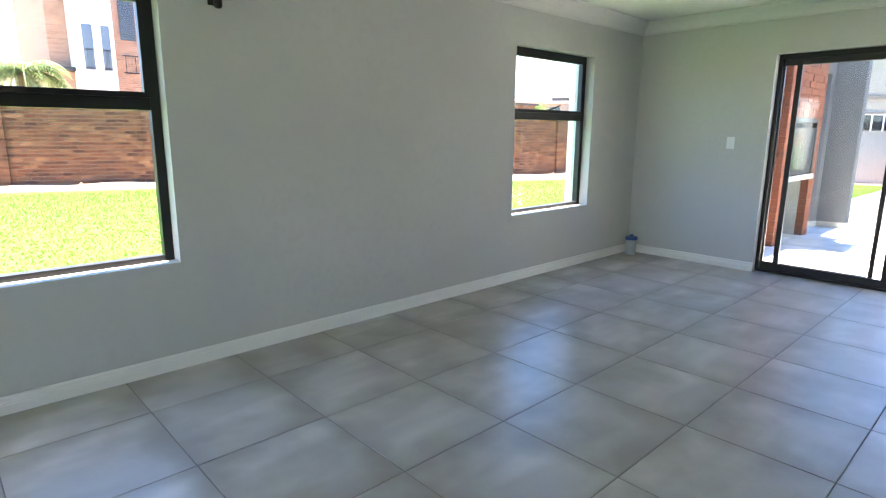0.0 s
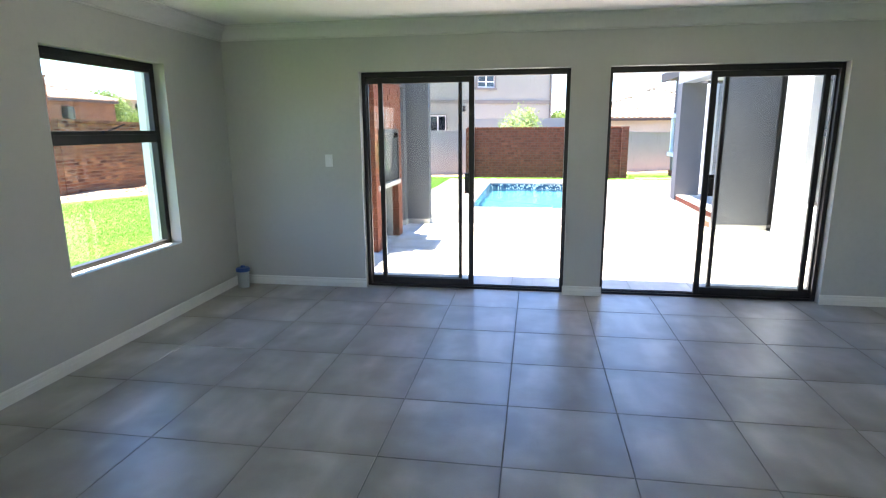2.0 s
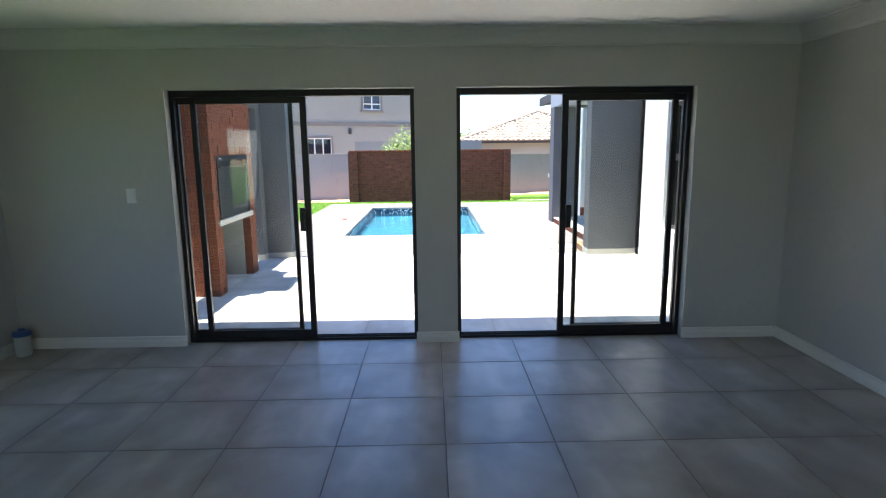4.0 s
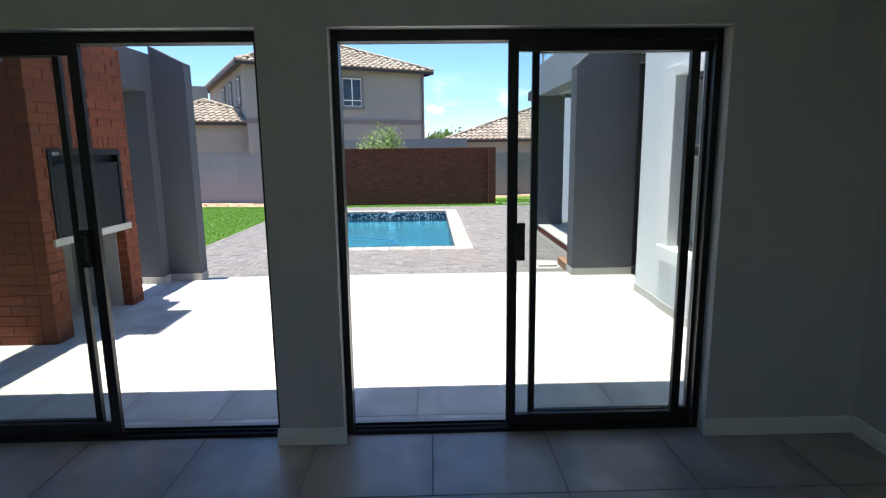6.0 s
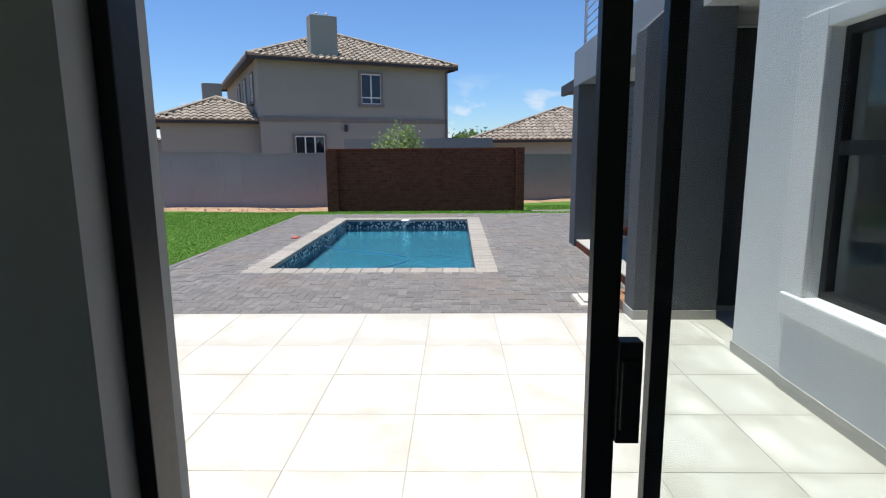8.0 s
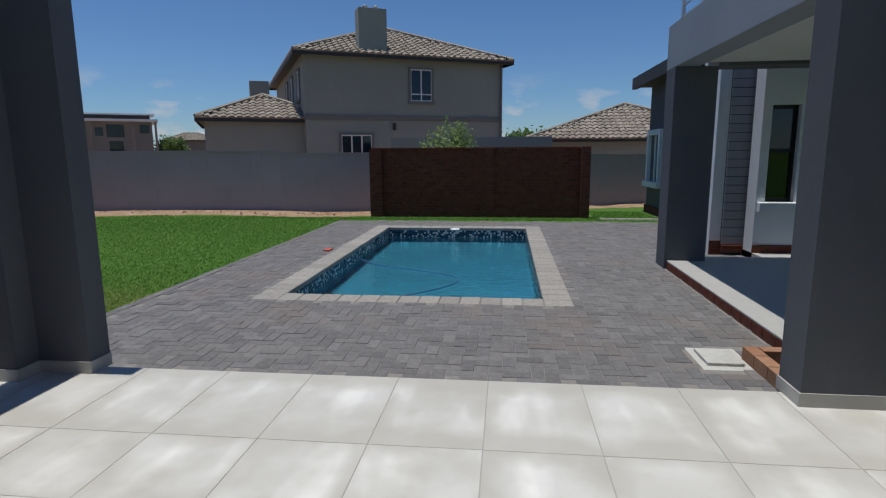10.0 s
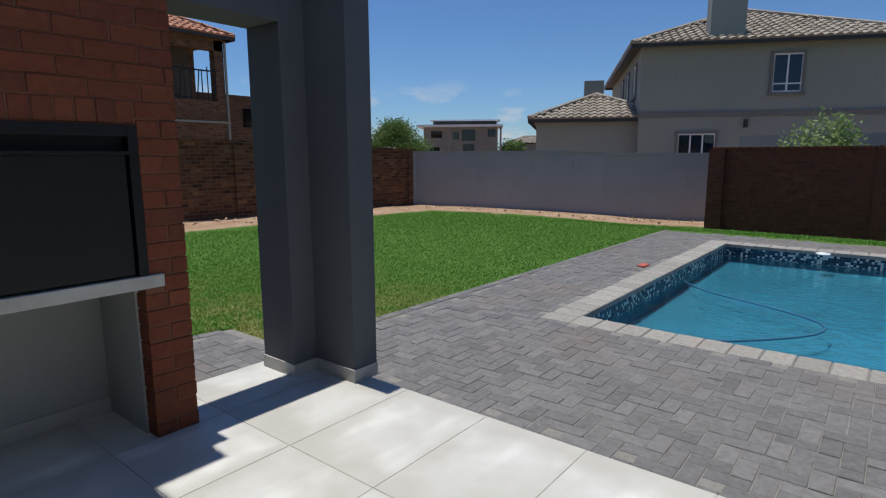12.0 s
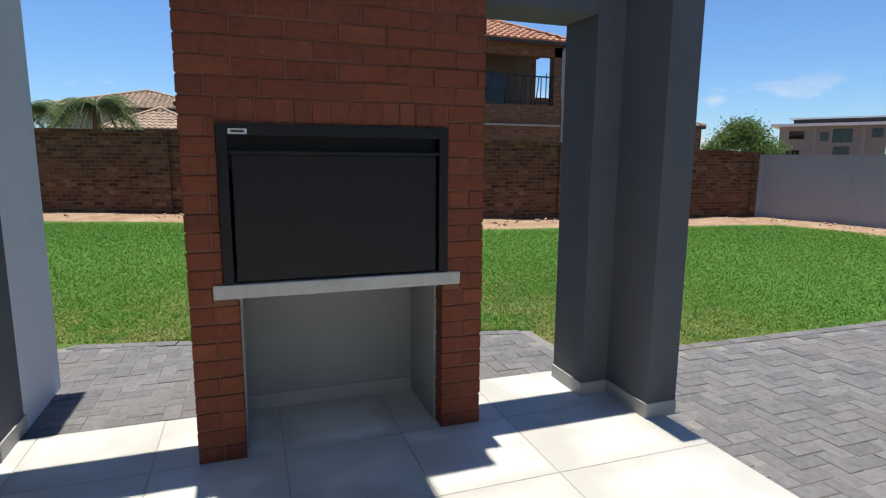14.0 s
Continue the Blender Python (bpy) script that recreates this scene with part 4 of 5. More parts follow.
part("wall", bm, M["light_plaster"], wing)
bm = boxes((wx0 - 0.24, wx0, WY, WY + 0.03, 0.58, 2.22), (wx1, wx1 + 0.24, WY, WY + 0.03, 0.58, 2.22), (wx0, wx1, WY, WY + 0.03, wz1, 2.22), bevel=0.008)
part("surround", bm, M["white_plaster"], wing, "white plaster window surround standing proud")
part("sill", boxes((wx0 - 0.18, wx1 + 0.18, WY - 0.07, WY + 0.06, 0.44, 0.578), bevel=0.012), M["white_plaster"], wing, "thick white plaster sill")
part("apron", boxes((wx0 - 0.2, wx1 + 0.2, WY, WY + 0.012, PATIO_Z, 0.44), bevel=0.004), M["light_plaster"], wing)
win = part("window", boxes((wx0, wx0 + 0.05, WY - 0.13, WY - 0.07, wz0, wz1), (wx1 - 0.05, wx1, WY - 0.13, WY - 0.07, wz0, wz1), (wx0 + 0.05, wx1 - 0.05, WY - 0.13, WY - 0.07, wz1 - 0.05, wz1), (wx0 + 0.05, wx1 - 0.05, WY - 0.13, WY - 0.07, wz0, wz0 + 0.05), (wx0 + 0.05, wx1 - 0.05, WY - 0.13, WY - 0.07, 1.42, 1.5), bevel=0.003), M["alu"], wing, "black aluminium window frame")
part("pane", boxes((wx0 + 0.045, wx1 - 0.045, WY - 0.105, WY - 0.1, wz0 + 0.045, wz1 - 0.045)), M["glass"], win, "reflecting glass pane").visible_shadow = False
part("inner_room", boxes((X_OUT, 8.66, -6.0, -5.9, -0.1, 2.6), (X_OUT, 8.66, -5.9, WY - 0.22, 2.5, 2.6), (X_OUT, 8.66, -5.9, WY - 0.22, -0.1, -0.02), (X_OUT - 0.1, X_OUT, -5.9, WY - 0.22, -0.1, 2.6)), M["blind"], wing)
for r in ((wx1 + 0.2, 8.89, WY, WY + 0.01), (wx0 - 0.2, wx1 + 0.2, WY + 0.012, WY + 0.022), (X_OUT, wx0 - 0.2, WY, WY + 0.01), (8.88, 8.89, -5.0, WY)):
    part("skirting_tile", boxes((*r, PATIO_Z, PATIO_Z + 0.085)), M["skirt_tile"], wing)

entry = thing("entrance_porch", (11.5, -3.6, 0.0), "charcoal plastered porch with raised tiled floor", "porch")
P1 = (9.71, 9.98, -3.29, -2.55)
bm = bmesh.new()
prism(bm, [(-3.29, -0.3), (-2.55, -0.3), (-2.55, 2.46), (-2.9, 2.78), (-2.9, 5.2), (-3.29, 5.2)], "x", P1[0], P1[1])
part("pier", bm, M["dark_plaster"], entry, "charcoal plastered pier with raked shoulder")
for r in ((9.7, 9.71, -3.29, -2.54), (9.71, 9.99, -2.55, -2.54)):
    part("skirting_tile", boxes((*r, PATIO_Z, PATIO_Z + 0.085)), M["skirt_tile"], entry)
PX2 = (14.0, 14.4, -3.42, -2.9)
part("pier", boxes((PX2[0], PX2[1], PX2[2], PX2[3], -0.4, 2.48), bevel=0.006), M["dark_plaster"], entry, "charcoal plastered pier")
part("beam", boxes((9.98, PX2[1], -3.2, -2.9, 2.48, 3.03), bevel=0.006), M["mid_plaster"], entry, "grey plastered beam")
part("beam", boxes((PX2[0], PX2[1], -6.5, -3.42, 2.48, 3.03)), M["dark_plaster"], entry)
part("soffit", boxes((9.98, PX2[0], -6.5, -3.2, 2.52, 2.62)), M["soffit"], entry, "pale porch ceiling")
part("soffit", boxes((8.88, 9.98, -5.8, -3.29, 2.62, 2.72)), M["soffit"], entry, "pale porch ceiling")
part("lintel", boxes((8.88, 9.71, -3.29, -3.0, 2.62, 3.2)), M["light_plaster"], entry)
part("porch_floor", boxes((9.98, 14.39, -6.5, -2.95, -0.3, -0.004), (14.39, 15.1, -6.5, -4.3, -0.3, -0.004)), M["skirt_tile"], entry, "raised pale tiled porch floor")
part("floor_edge", boxes((10.01, 13.98, -3.4, -2.93, -0.004, 0.012), bevel=0.003), M["skirt_tile"], entry, "pale tiles along the porch edge")
for k in range(18):
    x = 10.01 + k * 0.22
    part("riser_brick", boxes((x + 0.005, x + 0.215, -2.95, -2.93, -0.12, -0.006), bevel=0.004), M["brick_screen"], entry)
part("back_wall", boxes((8.88, 10.0, -5.8, -5.6, -0.1, 2.62)), M["soffit"], entry)
dr = part("entry_door", boxes((8.9, 9.96, -5.6, -5.56, -0.03, 1.98), bevel=0.004), M["door_recess_dark"], entry, "dark entrance door")
part("handle", tube(bmesh.new(), (9.12, -5.52, 0.9), (9.12, -5.52, 1.2), 0.012), M["galv"], dr)
# added wall in the door's dark colour, closing the gap to darken the recess
part("side_wall", boxes((9.982, 10.04, -5.6, -3.28, 0.0, 2.5)), M["door_recess_dark"], entry, "added dark wall that darkens the entrance recess")
bm = lathe(bmesh.new(), 9.42, -4.2, [(0.02, 2.54), (0.1, 2.545), (0.16, 2.57), (0.18, 2.6), (0.17, 2.62)])
part("bowl_lamp", bm, M["soffit"], entry, "round cream bowl lamp on the porch ceiling", smooth=True)

# balcony rail above the porch beam
rail = thing("balcony_rail", (12.0, -2.95, 3.03), "galvanised steel balcony railing above the porch", "railing")
for k in range(5):
    x = 10.15 + k * 1.05
    part("post", boxes((x, x + 0.04, -3.08, -3.04, 3.03, 4.06)), M["galv"], rail)
for k in range(8):
    z = 3.15 + k * 0.125
    part("rail_bar", tube(bmesh.new(), (10.0, -3.06, z), (14.4, -3.06, z), 0.011 if k < 7 else 0.022, 6), M["galv"], rail)

# rear rooms beyond the porch
back = thing("rear_rooms", (15.0, -5.0, -0.1), "grey plastered rear rooms with boarded panel and window", "house")
RX = 14.75
bm = wall_with_openings("y", -7.5, -4.3, RX, RX + 0.3, 2.9, [(-4.8, -4.42, 0.72, 2.05)], -0.3)
box(bm, RX + 0.3, 15.85, -4.7, -4.45, -0.3, 2.9)
part("wall", bm, M["light_plaster"], back)
part("corner_pier", boxes((15.13, 15.85, -4.0, -3.84, -0.3, 2.9), bevel=0.006), M["light_plaster"], back)
part("recess_wall", boxes((15.13, 15.25, -4.5, -4.0, -0.3, 2.9)), M["dark_plaster"], back)
part("plinth", boxes((RX - 0.025, RX, -7.5, -4.3, -0.3, 0.11), (15.11, 15.13, -4.0, -3.84, -0.3, 0.11), (15.05, 15.1, -4.5, -4.0, -0.05, 0.05)), M["brick_screen"], back, "red brick plinth")
for k in range(21):
    z = 0.06 + k * 0.126
    part("cladding_board", boxes((15.105, 15.13, -4.49, -4.01, z, z + 0.114)), M["mid_plaster"], back, "grey cladding board")
rw = part("window", boxes((RX + 0.1, RX + 0.15, -4.8, -4.76, 0.72, 2.05), (RX + 0.1, RX + 0.15, -4.46, -4.42, 0.72, 2.05), (RX + 0.1, RX + 0.15, -4.76, -4.46, 2.0, 2.05), (RX + 0.1, RX + 0.15, -4.76, -4.46, 0.72, 0.77), (RX + 0.1, RX + 0.15, -4.76, -4.46, 1.4, 1.46)), M["alu"], back, "black window frame")
part("pane", boxes((RX + 0.12, RX + 0.126, -4.77, -4.45, 0.76, 2.01)), M["glass_far"], rw)
part("dim_room", boxes((RX + 0.28, RX + 0.3, -4.8, -4.42, 0.72, 2.05)), M["void"], rw)
part("sill", boxes((RX - 0.1, RX + 0.08, -4.86, -4.32, 0.58, 0.718), bevel=0.008), M["white_plaster"], back, "thick white plaster sill")

# far wing of the house with its eave
farwing = thing("far_wing", (22.45, -7.0, -0.4), "charcoal plastered far wing with white framed window", "house")
part("wall", boxes((20.05, 23.35, -9.5, -4.85, -0.8, 3.2)), M["dark_plaster"], farwing)
part("plinth", boxes((20.02, 23.37, -4.85, -4.8, -0.8, -0.08)), M["brick_screen"], farwing, "red brick plinth")
part("fascia", boxes((19.65, 23.45, -9.5, -4.45, 3.2, 3.33), (19.65, 23.45, -4.45, -4.33, 3.15, 3.45)), M["fascia"], farwing, "dark eave with gutter")
fw = part("window", boxes((21.8, 21.95, -4.86, -4.74, 0.6, 2.0), (23.0, 23.15, -4.86, -4.74, 0.6, 2.0), (21.95, 23.0, -4.86, -4.74, 1.86, 2.0), (21.7, 23.25, -4.86, -4.68, 0.46, 0.6), (22.44, 22.5, -4.85, -4.8, 0.6, 1.86)), M["white_plaster"], farwing, "white window surround")
part("pane", boxes((21.95, 23.0, -4.849, -4.83, 0.6, 1.86)), M["glass_far"], fw)

# drain cover and low brick step beside the pier
drain = thing("drain_cover", (10.45, -2.4, -0.1), "cream concrete drain cover set in the paving", "drain cover")
part("surround", boxes((10.37, 10.84, -2.6, -2.23, -0.13, -0.1), bevel=0.005), M["concrete"], drain)
part("lid", boxes((10.45, 10.77, -2.54, -2.28, -0.1, -0.075), bevel=0.008), M["concrete"], drain)
stepb = thing("brick_step", (10.2, -2.75, -0.1), "low open box of orange bricks beside the pier", "step")
for x0, x1, y0, y1 in ((10.0, 10.2, -2.68, -2.58), (10.21, 10.41, -2.68, -2.58), (10.42, 10.62, -2.68, -2.58), (10.52, 10.62, -2.95, -2.69), (10.0, 10.1, -2.95, -2.69)):
    part("brick", boxes((x0, x1, y0, y1, -0.12, 0.0), bevel=0.005), M["orange_brick"], stepb)

# ---------------------------------------------------------------- garden walls
screen = thing("screen_wall", (21.1, -0.3, -0.35), "dark red brick screen wall with piers behind the pool", "wall")
SX = 21.08
part("panel", boxes((SX, SX + 0.22, -2.82, 2.7, -0.7, 1.515)), M["brick_screen"], screen)
part("pier", boxes((SX - 0.12, SX + 0.3, 2.42, 2.74, -0.7, 1.515)), M["brick_screen"], screen)
part("pier", boxes((SX - 0.035, SX, -0.5, -0.22, -0.7, 1.515)), M["brick_screen"], screen)
part("pier", boxes((SX - 0.14, SX + 0.3, -2.9, -2.68, -0.7, 1.555)), M["brick_screen"], screen)
for k in range(62):
    y = -2.64 + k * 0.0865
    part("coping_brick", boxes((SX - 0.03, SX + 0.25, y, y + 0.073, 1.515, 1.555 + 0.006 * (k % 2)), bevel=0.003), M["braai_brick"], screen)


def wall_run(parent, material, a, b, z0, top_a, top_b, thick, cap=None, cap_h=0.06):
    """A straight stretch of garden wall whose top follows the slope."""
    a, b = Vector((*a, 0)), Vector((*b, 0))
    n = (b - a).normalized()
    m = Matrix(((n.x, -n.y, 0, a.x), (n.y, n.x, 0, a.y), (0, 0, 1, 0), (0, 0, 0, 1)))
    l = (b - a).length
    bm = bmesh.new()
    prism(bm, [(0, z0), (l, z0), (l, top_b), (0, top_a)], "y", -thick / 2, thick / 2)
    ob = part("stretch", bm, material, parent)
    ob.matrix_basis = m
    if cap:
        bm = bmesh.new()
        prism(bm, [(-0.02, top_a), (l + 0.02, top_b), (l + 0.02, top_b + cap_h), (-0.02, top_a + cap_h)], "y", -thick / 2 - 0.04, thick / 2 + 0.04)
        part("cap", bm, cap, parent).matrix_basis = m
    return m, l


grey = thing("boundary_wall", (22.0, 3.0, -0.6), "mauve-grey plastered boundary wall along the garden end", "wall")
wall_run(grey, M["boundary"], GREY_WALL[0], GREY_WALL[1], -1.2, 1.48, 1.47, 0.2, M["boundary"], 0.05)
wall_run(grey, M["boundary"], GREY_WALL[1], GREY_WALL[2], -1.2, 1.4, 1.4, 0.2, M["boundary"], 0.05)
wall_run(grey, M["boundary"], GREY_WALL[2], GREY_WALL[3], -1.2, 1.4, 1.27, 0.2, M["boundary"], 0.05)
wall_run(grey, M["boundary"], GREY_WALL[3], GREY_WALL[4], -1.2, 1.27, 1.2, 0.2, M["boundary"], 0.05)
part("pier", boxes((19.85, 20.2, 10.45, 10.8, -1.0, 1.53)), M["boundary"], grey)

clinker = thing("clinker_wall", (10.0, 11.0, 0.0), "mottled brown clinker brick garden wall with piers", "wall")
for (a, b, ta, tb) in ((BRICK_WALL[0], BRICK_WALL[1], 1.52, 1.74), (BRICK_WALL[1], BRICK_WALL[2], 1.74, 2.07)):
    m, l = wall_run(clinker, M["brick_clinker"], a, b, -0.9, ta, tb, 0.22, M["brick_clinker"], 0.07)
    k = 0.15
    while k < l:
        top = ta + (tb - ta) * k / l
        part("pier", boxes((k - 0.17, k + 0.17, 0.1, 0.17, -0.9, top + 0.01)), M["brick_clinker"], clinker).matrix_basis = m
        k += 2.75

# ---------------------------------------------------------------- houses over the walls


def tiled_slope(verts, faces, a, b, c, d, wide=0.3, deep=0.36):
    """Rounded roof tiles over the quad a-b (eave) to d-c (ridge)."""
    a, b, c, d = (Vector(p) for p in (a, b, c, d))
    up = (((c + d) - (a + b)) / 2)
    along = (b - a).normalized()
    nor = along.cross(up).normalized()
    if nor.z < 0:
        nor = -nor
    rise = (up - along * up.dot(along))
    rows = max(1, int(rise.length / deep))
    rdir = rise.normalized()
    la, lb = (d - a).dot(along), (c - b).dot(along)
    full = (b - a).length
    for r in range(rows):
        f0, f1 = r / rows, (r + 1) / rows
        s0, s1 = la * f0, full + lb * f0
        e0, e1 = la * f1, full + lb * f1
        n = max(1, int(full / wide))
        for k in range(n):
            u0, u1 = k * full / n, (k + 1) * full / n
            mid = (u0 + u1) / 2
            if mid < (s0 + e0) / 2 - wide * 0.3 or mid > (s1 + e1) / 2 + wide * 0.3:
                continue
            base = len(verts)
            for f, lift in ((f0 * rise.length - 0.03, 0.055), (f1 * rise.length, 0.015)):
                for t, h in ((0.0, 0.0), (0.3, 0.05), (0.6, 0.05), (0.85, 0.0), (1.0, -0.01)):
                    p = a + along * (u0 + (u1 - u0) * t) + rdir * f + nor * (lift + h)
                    verts.append(tuple(p))
            for j in range(4):
                faces.append((base + j, base + j + 1, base + 6 + j, base + 5 + j))
            q = len(verts)
            for t, h in ((0.0, 0.0), (0.3, 0.05), (0.6, 0.05), (0.85, 0.0), (1.0, -0.01)):
                verts.append(tuple(a + along * (u0 + (u1 - u0) * t) + rdir * (f0 * rise.length - 0.03)))
            for j in range(4):
                faces.append((q + j, q + j + 1, base + j + 1, base + j))


def hip_roof(parent, x0, x1, y0, y1, z, pitch, material, over=0.4, ridge="y", name="roof"):
    """A tiled hip roof over a rectangle in the house's own axes."""
    x0, x1, y0, y1 = x0 - over, x1 + over, y0 - over, y1 + over
    half = min(x1 - x0, y1 - y0) / 2
    h = half * pitch
    if ridge == "y":
        r0, r1 = ((x0 + x1) / 2, y0 + half, z + h), ((x0 + x1) / 2, max(y0 + half, y1 - half), z + h)
        quads = [((x0, y0, z), (x1, y0, z), r0, r0), ((x1, y1, z), (x0, y1, z), r1, r1), ((x0, y1, z), (x0, y0, z), r0, r1), ((x1, y0, z), (x1, y1, z), r1, r0)]
    else:
        r0, r1 = (x0 + half, (y0 + y1) / 2, z + h), (max(x0 + half, x1 - half), (y0 + y1) / 2, z + h)
        quads = [((x0, y0, z), (x1, y0, z), r1, r0), ((x1, y1, z), (x0, y1, z), r0, r1), ((x0, y1, z), (x0, y0, z), r0, r0), ((x1, y0, z), (x1, y1, z), r1, r1)]
    verts, faces = [], []
    for q in quads:
        tiled_slope(verts, faces, *q)
    ob = raw(name, verts, faces, material)
    ob.parent = parent
    bm = bmesh.new()
    for q in quads:
        vs = [bm.verts.new(p) for p in (q if q[2] != q[3] else q[:3])]
        bm.faces.new(vs)
    box(bm, x0, x1, y0, y1, z - 0.03, z)
    under_roof = part("roof_deck", bm, M["fascia"])
    under_roof.parent = parent
    fa = part("fascia", boxes((x0, x1, y0 - 0.03, y0, z - 0.14, z + 0.02), (x0, x1, y1, y1 + 0.03, z - 0.14, z + 0.02), (x0 - 0.03, x0, y0, y1, z - 0.14, z + 0.02), (x1, x1 + 0.03, y0, y1, z - 0.14, z + 0.02)), M["fascia"])
    fa.parent = parent
    rl = bmesh.new()
    corners = [(x0, y0, z), (x1, y0, z), (x1, y1, z), (x0, y1, z)]
    ends = [r0, r0, r1, r1] if ridge == "y" else [r0, r1, r1, r0]
    for c, e in zip(corners, ends):
        tube(rl, (c[0], c[1], c[2] + 0.06), (e[0], e[1], e[2] + 0.08), 0.09, 6)
    if (Vector(r0) - Vector(r1)).length > 0.1:
        tube(rl, (r0[0], r0[1], r0[2] + 0.08), (r1[0], r1[1], r1[2] + 0.08), 0.09, 6)
    rt = part("ridge_tiles", rl, material)
    rt.parent = parent
    return ob


def child(parent, name, bm, material, label=""):
    ob = part(name, bm, material)
    ob.parent = parent
    if label:
        ob["label"] = label
    return ob


def house_window(parent, x0, x1, z0, z1, y, bars=2, rail=True, side=None):
    """White framed window with a plaster surround, glass and a drawn net curtain; on the front, or on a side wall."""
    def bx(a, b, c, d, e, f):
        return (a, b, c, d, e, f) if side is None else (c, d, a, b, e, f)
    w = child(parent, "window", boxes(bx(x0 - 0.1, x0, y - 0.06, y + 0.02, z0 - 0.08, z1 + 0.08), bx(x1, x1 + 0.1, y - 0.06, y + 0.02, z0 - 0.08, z1 + 0.08), bx(x0, x1, y - 0.06, y + 0.02, z1, z1 + 0.08), bx(x0 - 0.14, x1 + 0.14, y - 0.1, y + 0.02, z0 - 0.12, z0)), M["house_band"], "plaster window surround")
    rows = [bx(x0, x1, y - 0.035, y - 0.012, z0, z0 + 0.05), bx(x0, x1, y - 0.035, y - 0.012, z1 - 0.05, z1)]
    for k in range(bars + 1):
        u = x0 + (x1 - x0) * k / bars
        rows.append(bx(max(x0, u - 0.028), min(x1, u + 0.028), y - 0.037, y - 0.01, z0, z1))
    if rail:
        rows.append(bx(x0, x1, y - 0.036, y - 0.011, z0 + (z1 - z0) * 0.2, z0 + (z1 - z0) * 0.2 + 0.05))
    f = part("frame", boxes(*rows), M["white_frame"])
    f.parent = w
    p = part("pane", boxes(bx(x0, x1, y - 0.018, y - 0.012, z0, z1)), M["glass_far"])
    p.parent = w
    c = part("curtain", boxes(bx(x0, x1, y - 0.008, y - 0.002, z0, z1)), M["curtain"])
    c.parent = w


def placed(name, at, turn, label, category="house"):
    ob = new(name)
    ob.matrix_basis = pose(*at, 0, 0, turn)
    return tagged(ob, label, category)


# two-storey beige neighbour: its own x runs along the front, y away from the garden
beige = placed("beige_house", (29.0, 7.65, 0.44), -63.1, "two-storey beige plastered house with tan hipped tile roof")
child(beige, "wall", boxes((0.4, 9.3, 0.3, 13.5, -1.5, 5.0)), M["house_beige"])
child(beige, "band", boxes((0.36, 9.34, 0.25, 13.5, 2.36, 2.56)), M["house_band"], "darker plaster string course")
hip_roof(beige, 0.4, 9.3, 0.3, 13.5, 5.02, 0.41, M["roof_tan"], 0.42)
ch = child(beige, "chimney", boxes((2.75, 3.95, 0.35, 1.05, 4.5, 6.95), bevel=0.01), M["house_beige"], "square plastered chimney")
for x in (3.12, 3.55):
    cw = part("cowl", lathe(bmesh.new(), x, 0.7, [(0.05, 6.95), (0.05, 7.05), (0.12, 7.06), (0.12, 7.09), (0.02, 7.13)], 10), M["pale_metal"])
    cw.parent = ch
house_window(beige, 4.95, 5.9, 3.2, 4.55, 0.3)
house_window(beige, 1.85, 3.15, 0.7, 1.75, 0.3, 3, False)
for yy in (1.6, 4.2, 6.6):
    house_window(beige, yy, yy + 0.8, 3.3, 4.5, 0.4, 2, True, "left")
child(beige, "lower_wing", boxes((-3.5, 0.5, 0.9, 7.5, -1.5, 2.4)), M["house_beige"], "single-storey wing")
hip_roof(beige, -3.5, 1.4, 0.9, 7.5, 2.4, 0.4, M["roof_tan"], 0.3, name="wing_roof")
child(beige, "wing_chimney", boxes((-1.5, -0.6, 5.6, 6.3, 2.4, 4.45), bevel=0.01), M["house_beige"])
child(beige, "wall_lamp", boxes((4.1, 4.22, 0.14, 0.3, 1.95, 2.25), bevel=0.02), M["fascia"], "dark wall lamp")
child(beige, "downpipe", boxes((9.25, 9.33, 0.2, 0.28, -1.5, 4.9)), M["house_band"])
# the neighbour's own low yard wall behind the screen
yard = thing("yard_wall", (25.5, 0.0, -0.6), "low beige yard wall of the neighbouring house", "wall")
part("stretch", boxes((25.6, 25.8, -2.3, 3.1, -1.0, 1.93)), M["house_beige"], yard)
part("return", boxes((25.8, 28.0, 2.9, 3.1, -1.0, 1.93)), M["house_beige"], yard)

low = placed("low_house", (34.0, -1.75, 0.36), -90, "low house with tan hipped tile roof")
child(low, "wall", boxes((0.4, 10.0, 0.4, 7.1, -2.0, 1.6)), M["house_beige"])
hip_roof(low, 0.4, 10.0, 0.4, 7.1, 1.65, 0.47, M["roof_tan"], 0.45)

# brick house with a covered balcony
balc = placed("balcony_house", (17.2, 22.0, 0.12), 0, "two-storey brown brick house with terracotta roof and balcony")
child(balc, "lower_storey", boxes((-3.0, 3.75, 0.0, 8.0, -0.5, 2.7)), M["brick_house"])
child(balc, "slab", boxes((-3.0, 3.8, -0.05, 8.0, 2.7, 2.85), (-3.0, 3.8, -0.02, 0.1, 2.85, 3.55)), M["brick_house"], "brick balcony parapet")
child(balc, "ledge", boxes((-3.0, 3.85, -0.1, 0.2, 2.66, 2.74)), M["house_beige"])
# the covered balcony's shade is put into this wall's dark colour
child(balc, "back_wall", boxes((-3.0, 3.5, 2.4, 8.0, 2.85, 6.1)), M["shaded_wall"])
child(balc, "pillar", boxes((3.35, 3.75, 0.0, 0.4, 3.5, 6.0)), M["brick_house"])
child(balc, "beam", boxes((-3.0, 3.75, 0.0, 0.35, 5.6, 6.15)), M["brick_house"])
